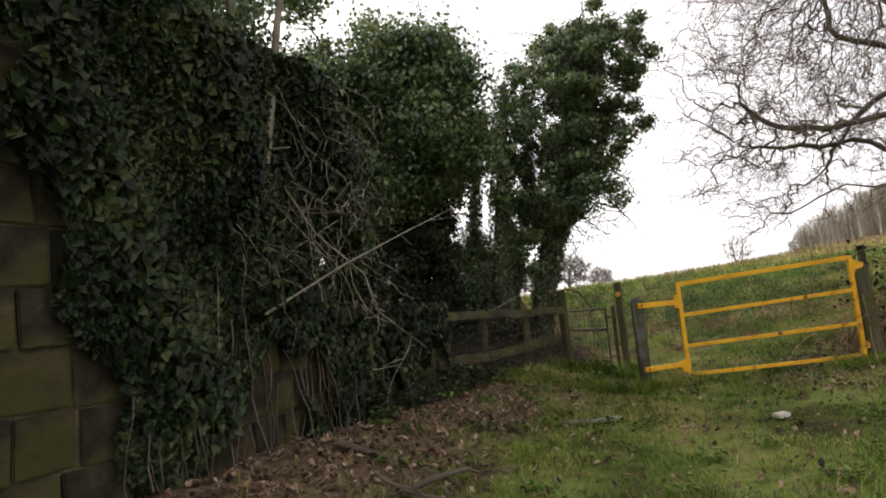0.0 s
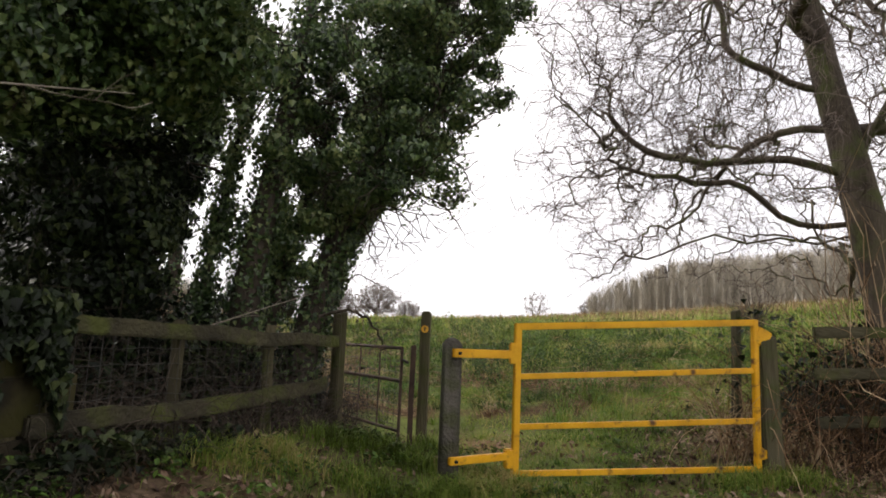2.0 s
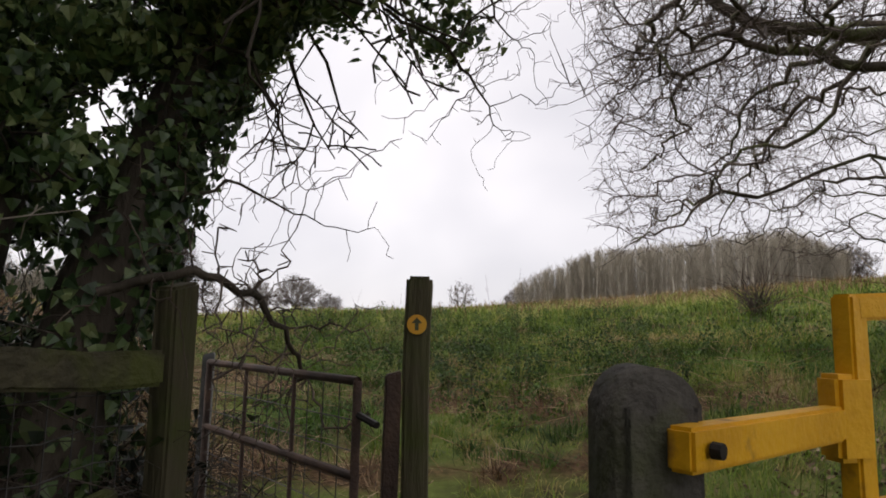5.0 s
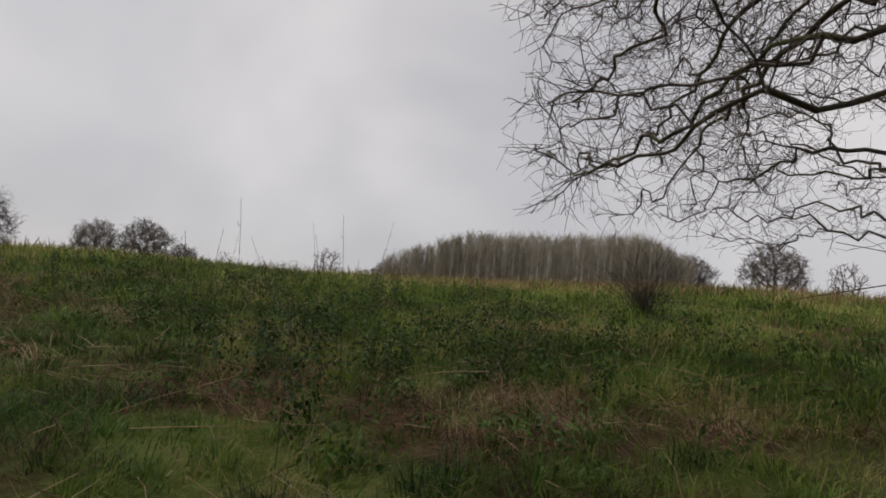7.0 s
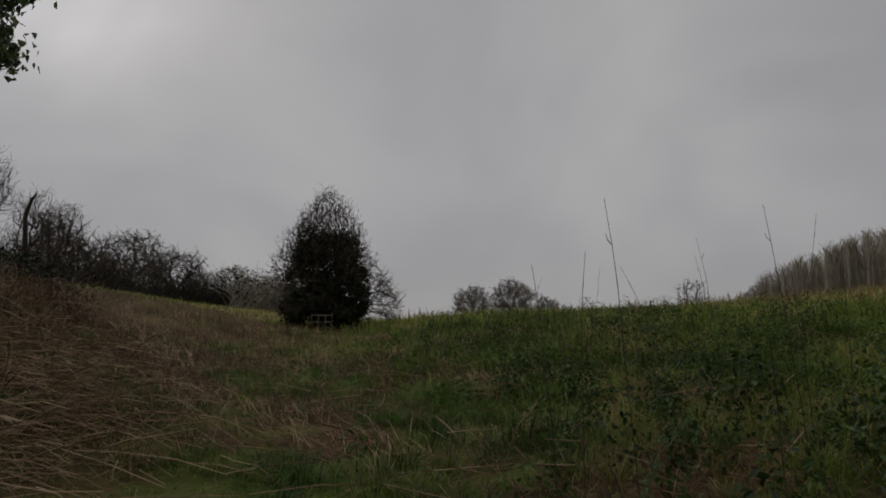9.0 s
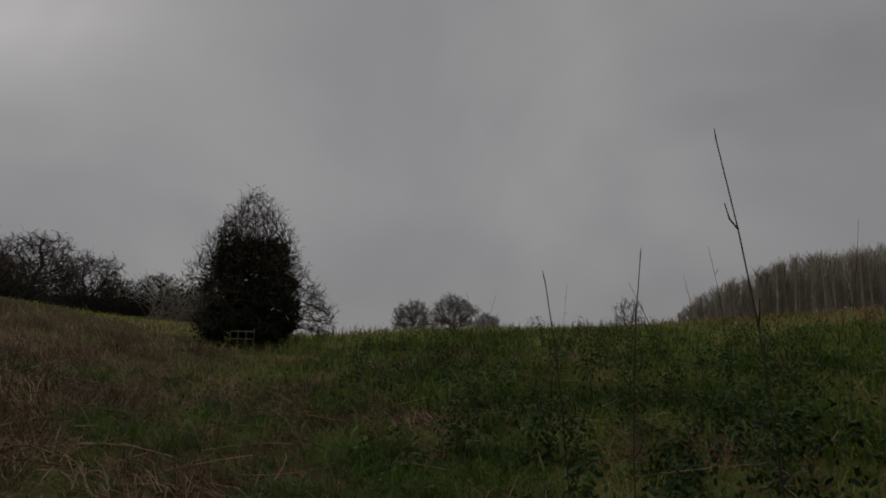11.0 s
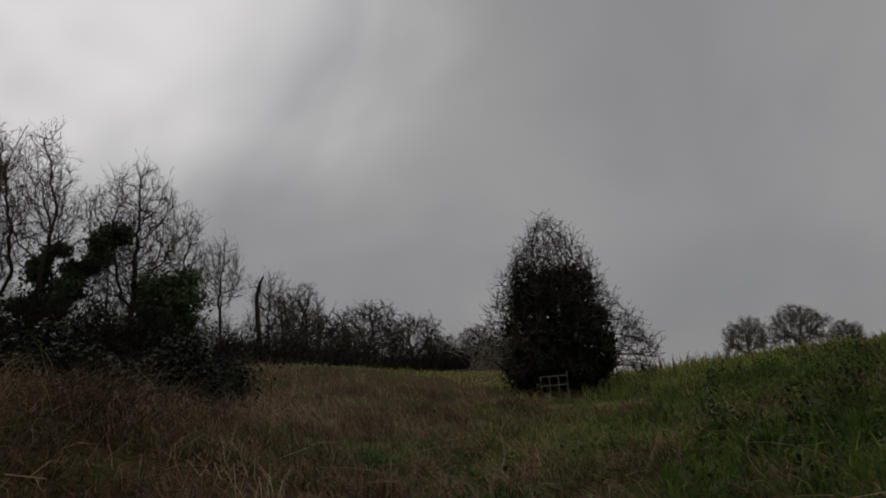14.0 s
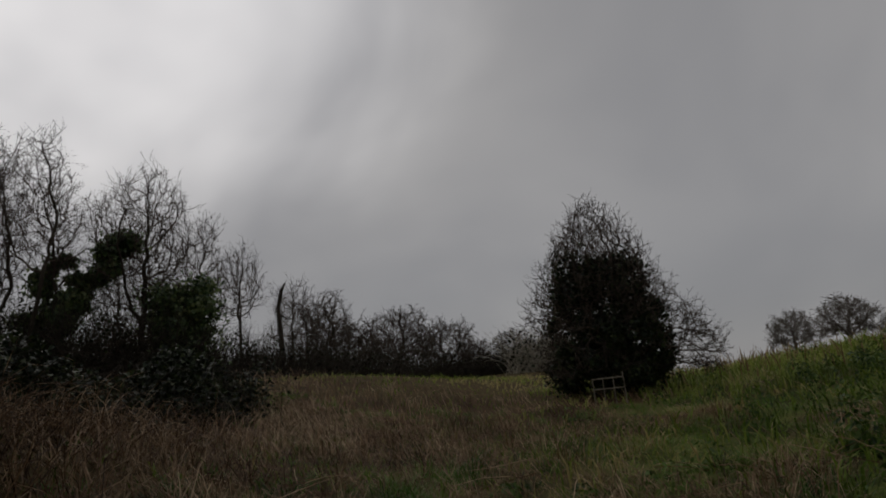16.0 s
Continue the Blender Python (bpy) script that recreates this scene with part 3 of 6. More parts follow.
def metal_gate():
    """The small rusty kissing gate beside the fence."""
    A, B = Vector((2.25, 8.04, 0)), Vector((1.93, 9.36, 0))
    z0 = float(ground(2.25, 8.04))
    root = thing("metal_gate", (2.25, 8.04, z0), "small rusty iron gate with a netting infill, standing ajar", "gate")
    off = Vector((2.25, 8.04, z0))
    P = lambda s, z: A.lerp(B, s) + Vector((0, 0, z)) - off
    top = 1.23
    for z in (top, 0.92, 0.45):
        V, F = line_tubes([P(0, z), P(1, z)], [0.016, 0.016], 8)
        part_np("rail", V, F, M["rust"], root, smooth=True)
    for s in (0, 0.333, 0.667, 1.0):
        r = 0.016 if s in (0, 1.0) else 0.009
        V, F = line_tubes([P(s, 0.3), P(s, top)], [r, r], 8)
        part_np("upright", V, F, M["rust"], root, smooth=True)
    V, F = line_tubes([P(-0.01, 1.12), P(-0.09, 1.10)], [0.012, 0.012], 6)
    part_np("latch", V, F, M["bolt"], root)
    seg0, seg1 = [], []
    for i in range(1, 12):
        seg0.append(P(i / 12, 0.32))
        seg1.append(P(i / 12, top))
    for i in range(1, 9):
        seg0.append(P(0, 0.3 + i * 0.1))
        seg1.append(P(1, 0.3 + i * 0.1))
    n = len(seg0)
    V, F = tubes([tuple(p) for p in seg0], [tuple(p) for p in seg1], np.full(n, 0.0022), np.full(n, 0.0022), 4)
    part_np("netting", V, F, M["wire"], root)
    square_post("iron_post", 2.325, 7.92, 1.265, 0.05, "narrow dark iron gate post beside the waymark", M["rust"], turn=-15)
    square_post("iron_post", 1.93, 9.42, 1.27, 0.055, "narrow grey iron hanging post of the small gate", M["grey_metal"], turn=-15)


def rail_fence():
    root = thing("rail_fence", (WALL_B[0], WALL_B[1], 0.4), "old mossy two-rail wooden fence with wire netting behind", "fence")
    off = Vector((WALL_B[0], WALL_B[1], 0.4))
    A, B = Vector((*WALL_B, 0)), Vector((*FENCE_END, 0))
    side = (B - A).normalized().cross(Vector((0, 0, 1)))
    P = lambda s, z, d=0.0: A.lerp(B, s) + side * d + Vector((0, 0, z)) - off
    part("top_rail", beam_bm(P(0.02, 1.335), P(1.0, 1.27), 0.055, 0.108, 0.012, 0.03, 10, 2), M["rail"], root)
    part("bottom_rail", beam_bm(P(0.0, 0.80), P(0.95, 0.87), 0.05, 0.12, 0.012, 0.04, 10, 7, 0.03), M["rail"], root)
    for i, s in enumerate((0.03, 0.36, 0.70)):
        part("post", box_bm((0.085, 0.08, 1.15), P(s, 0.82, -0.10), 0.012, 0.01, 6, i, None), M["wood"], root)
    a, b = [], []
    for i in range(9):
        z = 0.50 + i * 0.10
        prev = None
        for j in range(17):
            p = P(j / 16, z + 0.012 * math.sin(3.1 * j + i), -0.05 + 0.012 * math.sin(2.1 * j + 1.7 * i))
            if prev is not None:
                a.append(tuple(prev))
                b.append(tuple(p))
            prev = p
    for j in range(1, 34):
        a.append(tuple(P(j / 34, 0.5, -0.05)))
        b.append(tuple(P(j / 34 + 0.003 * math.sin(j * 1.9), 1.3, -0.05)))
    V, F = tubes(a, b, np.full(len(a), 0.0021), np.full(len(a), 0.0021), 4)
    part_np("netting", V, F, M["wire"], root, "sagging stock netting")


def side_fence():
    """The fence that runs on from the gate past the oak."""
    root = thing("side_fence", (5.3, 6.2, float(ground(5.3, 6.2))), "weathered three-rail fence half hidden by brush", "fence")
    off = root.location.copy()
    pts = [Vector((5.35, 6.15, 0)), Vector((7.2, 5.6, 0)), Vector((9.6, 5.0, 0)), Vector((12.0, 4.3, 0))]
    for p in pts:
        p.z = float(ground(p.x, p.y))
    for i in range(3):
        for z in (0.45, 0.85, 1.2):
            part("rail", beam_bm(pts[i] + Vector((0, 0, z)) - off, pts[i + 1] + Vector((0, 0, z)) - off, 0.045, 0.095, 0.01, 0.02, 8, i), M["rail"], root)
    for i, p in enumerate(pts[1:]):
        part("post", box_bm((0.12, 0.11, 1.5), p - off + Vector((0, 0.08, 0.6)), 0.012, 0.01, 6, i), M["wood"], root)


stone_wall()
yellow_gate()
round_top_post("stone_gate_post", 2.292, 6.765, 0.15, 0.13, 1.365, M["stone_post"], "dark weathered stone gate post with a rounded top", -14, seed=2)
square_post("gate_post", 5.03, 6.32, 1.46, 0.17, "thick weathered wooden gate post at the latch side", M["wood"], (0, -2), -13, 3)
square_post("field_post", 6.1, 7.8, 1.8, 0.09, "thin old wooden post behind the gate", M["wood"], (0, 1), 10, 6)
square_post("fence_post", 1.71, 8.42, 1.55, 0.115, "mossy wooden fence post where the rails end", M["wood"], (0, -1), 40, 4)
waymark()
metal_gate()
rail_fence()
side_fence()


# ---- trees ----
def unit(v):
    return v / max(1e-9, math.sqrt(float(v @ v)))


class Tree:
    """Collects tapered segments by level: 0 trunk, 1 limbs, 2 branches, 3 and up twigs."""

    def __init__(self, seed):
        self.rng = np.random.RandomState(seed)
        self.seg = {}
        self.floor = -99.0

    def add(self, level, p, q, r0, r1):
        self.seg.setdefault(level, []).append((*p, *q, r0, r1))

    def limb(self, p, d, length, r, level, top, steps=6, wander=0.25, pull=(0, 0, 0), kids=4, spread=0.9, ratio=0.55, first=0.25, fine=0.004):
        rng = self.rng
        p, d = np.array(p, float), unit(np.array(d, float))
        pull = np.array(pull, float)
        step = length / steps
        pts = [p]
        for i in range(steps):
            d = unit(d + rng.normal(0, wander, 3) + pull * (i + 1) / steps)
            if p[2] + d[2] * step < self.floor and d[2] < 0.05:
                d[2] = 0.05
            q = p + d * step
            r0, r1 = max(fine, r * (1 - 0.8 * i / steps)), max(fine, r * (1 - 0.8 * (i + 1) / steps))
            self.add(level, p, q, r0, r1)
            p = q
            pts.append(p)
        if level < top:
            for k in range(kids):
                s = first + (1 - first) * (k + rng.uniform(0.1, 0.9)) / kids
                i = min(steps - 1, int(s * steps))
                o = pts[i] + (pts[i + 1] - pts[i]) * (s * steps - i)
                axis = unit(pts[i + 1] - pts[i])
                side = rng.normal(0, 1, 3)
                side = unit(side - axis * (side @ axis))
                nd = unit(axis * rng.uniform(0.45, 0.9) + side * spread)
                self.limb(o, nd, length * ratio * rng.uniform(0.7, 1.2) * (1.15 - 0.45 * s), max(fine, r * 0.5 * (1.1 - 0.6 * s)), level + 1, top,
                          max(3, steps - 1), wander * 1.05, pull, kids, spread, ratio, 0.15, fine)
        return pts

    def part(self, name, levels, mat, parent, k, label=""):
        rows = [s for lv in levels for s in self.seg.get(lv, [])]
        if rows:
            a = np.array(rows)
            if levels == (0,) and np.abs(a[1:, :3] - a[:-1, 3:6]).max(initial=0) < 1e-6:
                V, F = line_tubes(np.concatenate([a[:, :3], a[-1:, 3:6]]), np.concatenate([a[:, 6], a[-1:, 7]]), k)
            else:
                V, F = tubes(a[:, :3], a[:, 3:6], a[:, 6], a[:, 7], k)
            ob = part_np(name, V, F, mat, parent, label, k > 3)
            return tagged(ob, kind="stuff") if name == "twig_crown" else ob

    def limbs(self, name, level, steps, mat, parent, k):
        """Each limb of a level as a part of its own."""
        rows = np.array(self.seg.get(level, []))
        for i in range(0, len(rows), steps):
            a = rows[i:i + steps]
            V, F = line_tubes(np.concatenate([a[:, :3], a[-1:, 3:6]]), np.concatenate([a[:, 6], a[-1:, 7]]), k)
            part_np(name, V, F, mat, parent, smooth=True)


def grow(P, parent, targets, seed, step=0.2, kill=0.4, reach=2.0, rounds=90, wild=0.35, pull=(0, 0, 0)):
    """Lets a skeleton branch out towards targets in space, as twigs grow into the light."""
    rng = np.random.RandomState(seed)
    P, parent, A = [np.array(p, float) for p in P], list(parent), np.array(targets, float)
    Q = np.array(P)
    dist, near = np.full(len(A), 1e9), np.zeros(len(A), int)
    first, pull = 0, np.array(pull, float)
    for _ in range(rounds):
        for k in range(first, len(Q), 400):
            d = np.sqrt(((A[:, None] - Q[None, k:k + 400]) ** 2).sum(axis=2))
            j = d.argmin(axis=1)
            m = d[np.arange(len(A)), j]
            near = np.where(m < dist, j + k, near)
            dist = np.minimum(m, dist)
        keep = dist > kill
        A, dist, near = A[keep], dist[keep], near[keep]
        use = dist < reach
        if not use.any():
            break
        at, inv = np.unique(near[use], return_inverse=True)
        d = (A[use] - Q[near[use]]) / dist[use, None]
        way = np.zeros((len(at), 3))
        np.add.at(way, inv, d)
        way /= np.maximum(np.linalg.norm(way, axis=1, keepdims=True), 1e-6)
        way += rng.normal(0, wild, way.shape) + pull
        way /= np.maximum(np.linalg.norm(way, axis=1, keepdims=True), 1e-6)
        first = len(Q)
        Q = np.concatenate([Q, Q[at] + way * step])
        parent += at.tolist()
    return Q, np.array(parent)


def thickness(Q, parent, tip, power=2.2, most=1.0):
    w = np.zeros(len(Q))
    for i in range(len(Q) - 1, 0, -1):
        w[i] = max(w[i], tip ** power)
        w[parent[i]] += w[i]
    w[0] = max(w[0], tip ** power)
    return np.minimum(w ** (1 / power), most)


def chains(Q, parent, R):
    """Unbroken runs of nodes, each carried on along its thickest child."""
    main, runs = np.full(len(Q), -1), []
    for i in range(len(Q) - 1, 0, -1):
        p = parent[i]
        if main[p] < 0 or R[i] > R[main[p]]:
            main[p] = i
    for i in range(len(Q)):
        p = parent[i]
        if i == 0 or main[p] != i:
            run = [i] if i == 0 else [p, i]
            while main[run[-1]] >= 0:
                run.append(main[run[-1]])
            runs.append(run)
    return runs


def side_twigs(Q, parent, R, rng, thin, count, length, r, up=0.2, sub=2):
    """Short kinked twigs on the thin growth, each with finer ones of its own."""
    i = np.nonzero(R < thin)[0]
    i = np.repeat(i[i > 0], count)
    d = Q[i] - Q[parent[i]]
    o = Q[i] - d * rng.uniform(0, 1, (len(i), 1))
    made = []
    for level in range(2 if sub else 1):
        n = len(o)
        d = d / np.maximum(np.linalg.norm(d, axis=1, keepdims=True), 1e-6) * 0.75 + rng.normal(0, 0.55, (n, 3)) + np.array([[0, 0, up]])
        d /= np.linalg.norm(d, axis=1, keepdims=True)
        ln = length * rng.uniform(0.35, 1.2, (n, 1))
        m = o + d * ln * 0.5
        d2 = d + rng.normal(0, 0.35, (n, 3)) + np.array([[0, 0, up]])
        d2 /= np.linalg.norm(d2, axis=1, keepdims=True)
        e = m + d2 * ln * 0.5
        made += [tubes(o, m, np.full(n, r), np.full(n, r * 0.8), 3), tubes(m, e, np.full(n, r * 0.8), np.full(n, r * 0.5), 3)]
        f = rng.uniform(0.1, 0.9, (n * max(sub, 1), 1))
        o, d = np.repeat(m, max(sub, 1), axis=0) + (np.repeat(e - m, max(sub, 1), axis=0)) * f, np.repeat(d2, max(sub, 1), axis=0)
        length, r = length * 0.55, r * 0.75
    return join(made)


def branch_parts(root, Q, parent, R, thick, limb_mat, twig_mat, rng, twigs, trunk_label="", limb_name="limb"):
    """The trunk, each thick branch, and all the fine growth in one."""
    fine = []
    for n, run in enumerate(chains(Q, parent, R)):
        rr = R[run].copy()
        if n:
            rr[0] = min(rr[0], rr[1] * 1.15)
        if n == 0 or rr.max() > thick:
            V, F = line_tubes(Q[run], rr, 10 if n == 0 else 6)
            part_np("trunk" if n == 0 else limb_name, V, F, M[limb_mat], root, trunk_label if n == 0 else "", True)
        else:
            a = np.array(run)
            fine.append(tubes(Q[a[:-1]], Q[a[1:]], rr[:-1], rr[1:], 4))
    if twigs is not None:
        fine.append(twigs)
    V, F = join(fine)
    tagged(part_np("twig_crown", V, F, M[twig_mat], root), kind="stuff")


def in_crown(n, size, rng, hollow=0.35, flat=-0.6):
    """Places inside a lumpy dome, thin towards its heart."""
    u = rng.normal(0, 1, (n * 2, 3))
    u /= np.linalg.norm(u, axis=1, keepdims=True)
    u = u[u[:, 2] > flat][:n]
    f = hollow + (1 - hollow) * rng.uniform(0, 1, (len(u), 1)) ** 0.55
    lump = 1 + 0.12 * np.sin(4 * u[:, :1] + 1.3) * np.sin(5 * u[:, 1:2]) + 0.08 * np.sin(7 * u[:, 2:3] + 3 * u[:, :1])
    return u * f * lump * np.array(size)


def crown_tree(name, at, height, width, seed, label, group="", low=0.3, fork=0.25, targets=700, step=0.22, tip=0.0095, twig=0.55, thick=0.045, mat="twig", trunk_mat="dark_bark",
               lean=(0, 0), stems=1, up=0.08, most=0.2, count=3, spread=0.4):
    """A leafless tree whose branches fill a rounded crown."""
    rng = np.random.RandomState(seed)
    root = thing(name, at, label, "tree", group)
    mid = height * (low + (1 - low) * 0.42)
    A = in_crown(targets, (width, width, height - mid), rng)
    A[:, 2] = np.where(A[:, 2] < 0, A[:, 2] * (mid - height * low) / (height - mid) * 1.5, A[:, 2]) + mid
    s = np.clip(A[:, 2:3] / height, 0, 1)
    A[:, :2] += np.array(lean)[None] * height * s
    P, parent = [(0, 0, -0.3)], [0]
    for k in range(stems):
        a = 2 * math.pi * k / stems + seed
        o, last = np.zeros(3), 0
        for i in range(1, 7):
            f = i / 6
            out = spread * height * fork * f if stems > 1 else 0.0
            P.append((math.cos(a) * out + lean[0] * height * fork * f + rng.normal(0, 0.02), math.sin(a) * out + lean[1] * height * fork * f + rng.normal(0, 0.02), height * fork * f))
            parent.append(last)
            last = len(P) - 1
    Q, parent = grow(P, parent, A, seed, step, step * 1.25, height * 0.75, 70, 0.2, (0, 0, up))
    R = thickness(Q, parent, tip, 2.3, most)
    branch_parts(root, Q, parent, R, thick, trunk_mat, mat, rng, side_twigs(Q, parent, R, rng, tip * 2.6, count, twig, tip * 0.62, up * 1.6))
    return root


def leaf_cloud(centres, radii, counts, size, rng, shell=0.55):
    """Places and facings for leaves in uneven clumps."""
    P, Nn = [], []
    for c, rr, n in zip(centres, radii, counts):
        d = rng.normal(0, 1, (n, 3))
        d /= np.linalg.norm(d, axis=1, keepdims=True)
        lump = 1 + 0.28 * np.sin(d[:, 0] * 6 + c[0] * 3) * np.sin(d[:, 1] * 6 + c[1] * 3) + 0.22 * np.sin(d[:, 2] * 9 + c[2] * 2)
        rad = (shell + (1 - shell) * rng.uniform(0, 1, n) ** 0.6) * lump * np.where(rng.uniform(0, 1, n) < 0.22, rng.uniform(1.0, 1.7, n), 1.0)
        P.append(np.array(c) + d * rad[:, None] * np.array(rr))
        Nn.append(d)
    return np.concatenate(P), np.concatenate(Nn)


def ivied_tree(name, base, stems, seed, label, leaves, leaf=0.075, clump=(0.32, 0.62), out=0.9, sleeve=900, low=0.42, leaf_mat="ivy_crown"):
    """stems: polylines with a radius each. Ivy sleeves the stems and hangs in clumps about their upper parts."""
    t = Tree(seed)
    rng = t.rng
    root = thing(name, base, label, "tree")
    b = np.array(base, float)
    trunkV, limbs, centres, radii = [], [], [], []
    P, Nn = [], []
    for pts, r, clump_count in stems:
        pts = np.array(pts, float) - b
        m = len(pts)
        rr = r * np.linspace(1.0, 0.35, m)
        trunkV.append(line_tubes(pts, rr, 9))
        for i in range(m - 1):
            n = sleeve // (m - 1)
            s = rng.uniform(0, 1, n)
            a = rng.uniform(0, 2 * math.pi, n)
            d = np.stack([np.cos(a), np.sin(a), rng.normal(0, 0.3, n)], axis=1)
            P.append(pts[i] + (pts[i + 1] - pts[i]) * s[:, None] + d * (r * 0.8 + rng.uniform(0.0, 0.10, n))[:, None])
            Nn.append(d)
        for c in range(clump_count):
            s = low + (1 - low) * rng.uniform(0, 1)
            i = min(m - 2, int(s * (m - 1)))
            o = pts[i] + (pts[i + 1] - pts[i]) * (s * (m - 1) - i)
            a = rng.uniform(0, 2 * math.pi)
            reach = out * rng.uniform(0.15, 1.0) * (1.15 - 0.5 * abs(s - 0.65))
            e = o + np.array((math.cos(a) * reach, math.sin(a) * reach, rng.uniform(-0.25, 0.5) * reach))
            t.limb(o, e - o, max(0.2, float(np.linalg.norm(e - o))) * 1.25, 0.017, 1, 3, 4, 0.22, (0, 0, 0.05), 3, 0.8, 0.5, 0.3, 0.005)
            centres.append(e)
            q = rng.uniform(*clump)
            radii.append((q, q, q * 0.8))
    for V, F in trunkV:
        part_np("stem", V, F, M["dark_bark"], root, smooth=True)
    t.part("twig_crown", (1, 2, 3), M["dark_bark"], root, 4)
    n = leaves // max(1, len(centres))
    cp, cn = leaf_cloud(centres, radii, [n] * len(centres), leaf, rng, 0.35)
    P.append(cp)
    Nn.append(cn)
    P, Nn = np.concatenate(P), np.concatenate(Nn)
    V, F = leaf_fans(P, Nn, rng.uniform(0.65, 1.25, len(P)) * leaf, rng)
    tagged(part_np("ivy_foliage", V, F, M[leaf_mat], root, "dense glossy dark ivy leaves"), kind="stuff")
    return root


def oak():
    base = (8.62, 7.72, float(ground(8.62, 7.72)))
    root = thing("oak_tree", base, "large bare spreading oak with a leaning mossy trunk", "tree")
    rng = np.random.RandomState(21)
    P = [(0.14, -0.1, -0.3), (0.06, -0.05, 0.3), (0, 0, 0.9), (-0.12, 0.06, 1.6), (-0.24, 0.12, 2.3), (-0.40, 0.16, 3.0), (-0.46, 0.24, 3.6), (-0.62, 0.28, 4.2), (-0.70, 0.36, 4.9),
         (-0.86, 0.42, 5.6), (-0.82, 0.5, 6.4), (-0.95, 0.6, 7.2), (-0.85, 0.7, 8.0)]
    parent = [0] + list(range(len(P) - 1))
    # main limbs: place on the trunk, way, length
    for k, way, length in ((4, (-0.72, 0.72, 0.16), 3.5), (5, (-0.95, 0.25, 0.35), 3.6), (5, (-0.5, -0.7, 0.45), 2.8), (6, (-0.35, 0.95, 0.25), 3.2), (7, (-0.9, 0.45, 0.5), 3.6),
                           (8, (-0.95, -0.15, 0.5), 3.2), (9, (-0.6, 0.75, 0.6), 3.0), (4, (0.7, 0.6, 0.4), 3.0), (6, (0.8, -0.5, 0.5), 3.0), (9, (0.5, 0.2, 0.8), 2.6), (11, (-0.8, 0.1, 0.7), 2.2)):
        d, last, n = unit(np.array(way)), k, int(length / 0.27)
        p = np.array(P[k], float)
        for i in range(n):
            d = unit(d + rng.normal(0, 0.24, 3) + np.array((0, 0, -0.05 if i < n * 0.7 else 0.08)))
            p = p + d * 0.27
            P.append(tuple(p))
            parent.append(last)
            last = len(P) - 1
    # the low bough that dips towards the gate and lifts again
    last = 4
    for q in ((-0.7, 0.42, 2.15), (-1.05, 0.75, 2.2), (-1.4, 1.0, 2.16), (-1.75, 1.22, 2.25), (-2.05, 1.4, 2.12), (-2.3, 1.58, 1.98), (-2.5, 1.72, 1.9), (-2.75, 1.8, 1.95)):
        P.append(tuple(np.array(q) + rng.normal(0, 0.025, 3)))
        parent.append(last)
        last = len(P) - 1
    A = in_crown(15000, (6.2, 6.2, 5.8), rng, 0.3, -0.75) + np.array((-0.35, 0.3, 5.0))
    x, y, h = A[:, 0] + base[0], A[:, 1] + base[1], A[:, 2] + base[2]
    low = 2.62 + 0.2 * smooth01(6.5, 4.5, x) + 0.35 * np.sin(x * 1.7 + 0.6) * np.sin(y * 1.3) - 0.35 * np.exp(-((x - 6.2) ** 2 + (y - 9.3) ** 2) / 1.4)
    # the crown ends short of the open field
    keep = (h > low) & ((x > 3.9 + 0.9 * np.maximum(0, y - 9.0)) | (y < 8.9)) & (x > 3.45 + 0.2 * np.abs(h - 4.2)) & (x < 11.8) & (y > 3.6)
    Q, parent = grow(P, parent, A[keep], 22, 0.15, 0.2, 1.6, 60, 0.42, (0, 0, -0.06))
    R = thickness(Q, parent, 0.0042, 2.0, 0.34)
    R[:3] = (0.40, 0.33, 0.28)
    R[3:13] = np.linspace(0.26, 0.10, 10)
    branch_parts(root, Q, parent, R, 0.014, "bark", "oak_twig", rng, side_twigs(Q, parent, R, rng, 0.016, 2, 0.36, 0.0033, 0.0, 1), "grey furrowed mossy trunk")


oak()
z = lambda x, y: float(ground(x, y))
ivied_tree("ivied_tree", (0.69, 8.25, z(0.69, 8.25)),
           [([(0.69, 8.25, 0.2), (0.78, 8.34, 1.75), (0.96, 8.52, 3.0), (1.13, 8.78, 4.24), (1.27, 8.96, 5.13)], 0.17, 18),
            ([(1.18, 8.43, 0.2), (1.46, 8.56, 1.57), (1.89, 8.87, 3.0), (2.34, 9.23, 4.42), (2.65, 9.41, 6.29)], 0.18, 96),
            ([(1.36, 8.52, 0.95), (1.71, 8.61, 2.11), (2.25, 8.74, 3.18), (2.87, 8.78, 4.15)], 0.06, 28),
            ([(1.89, 8.87, 3.0), (2.47, 8.96, 4.07), (2.87, 9.05, 5.13), (3.0, 9.05, 6.02)], 0.06, 46),
            ([(0.33, 8.52, 0.2), (0.38, 8.61, 1.75), (0.56, 8.87, 3.18), (0.82, 9.23, 4.78)], 0.05, 5)],
           31, "ivy-clad leaning tree with several dark stems", 72000, 0.05, (0.1, 0.28), 0.95, 4200, 0.45)
ivied_tree("ivied_tree", (0.91, 8.7, z(0.91, 8.7)),
           [([(0.91, 8.7, 0.2), (1.09, 8.74, 1.75), (1.45, 9.05, 3.18), (1.71, 9.41, 5.13)], 0.07, 20)],
           30, "thin ivied stem between two leaning trunks", 6500, 0.05, (0.08, 0.2), 0.4, 1800, 0.35)
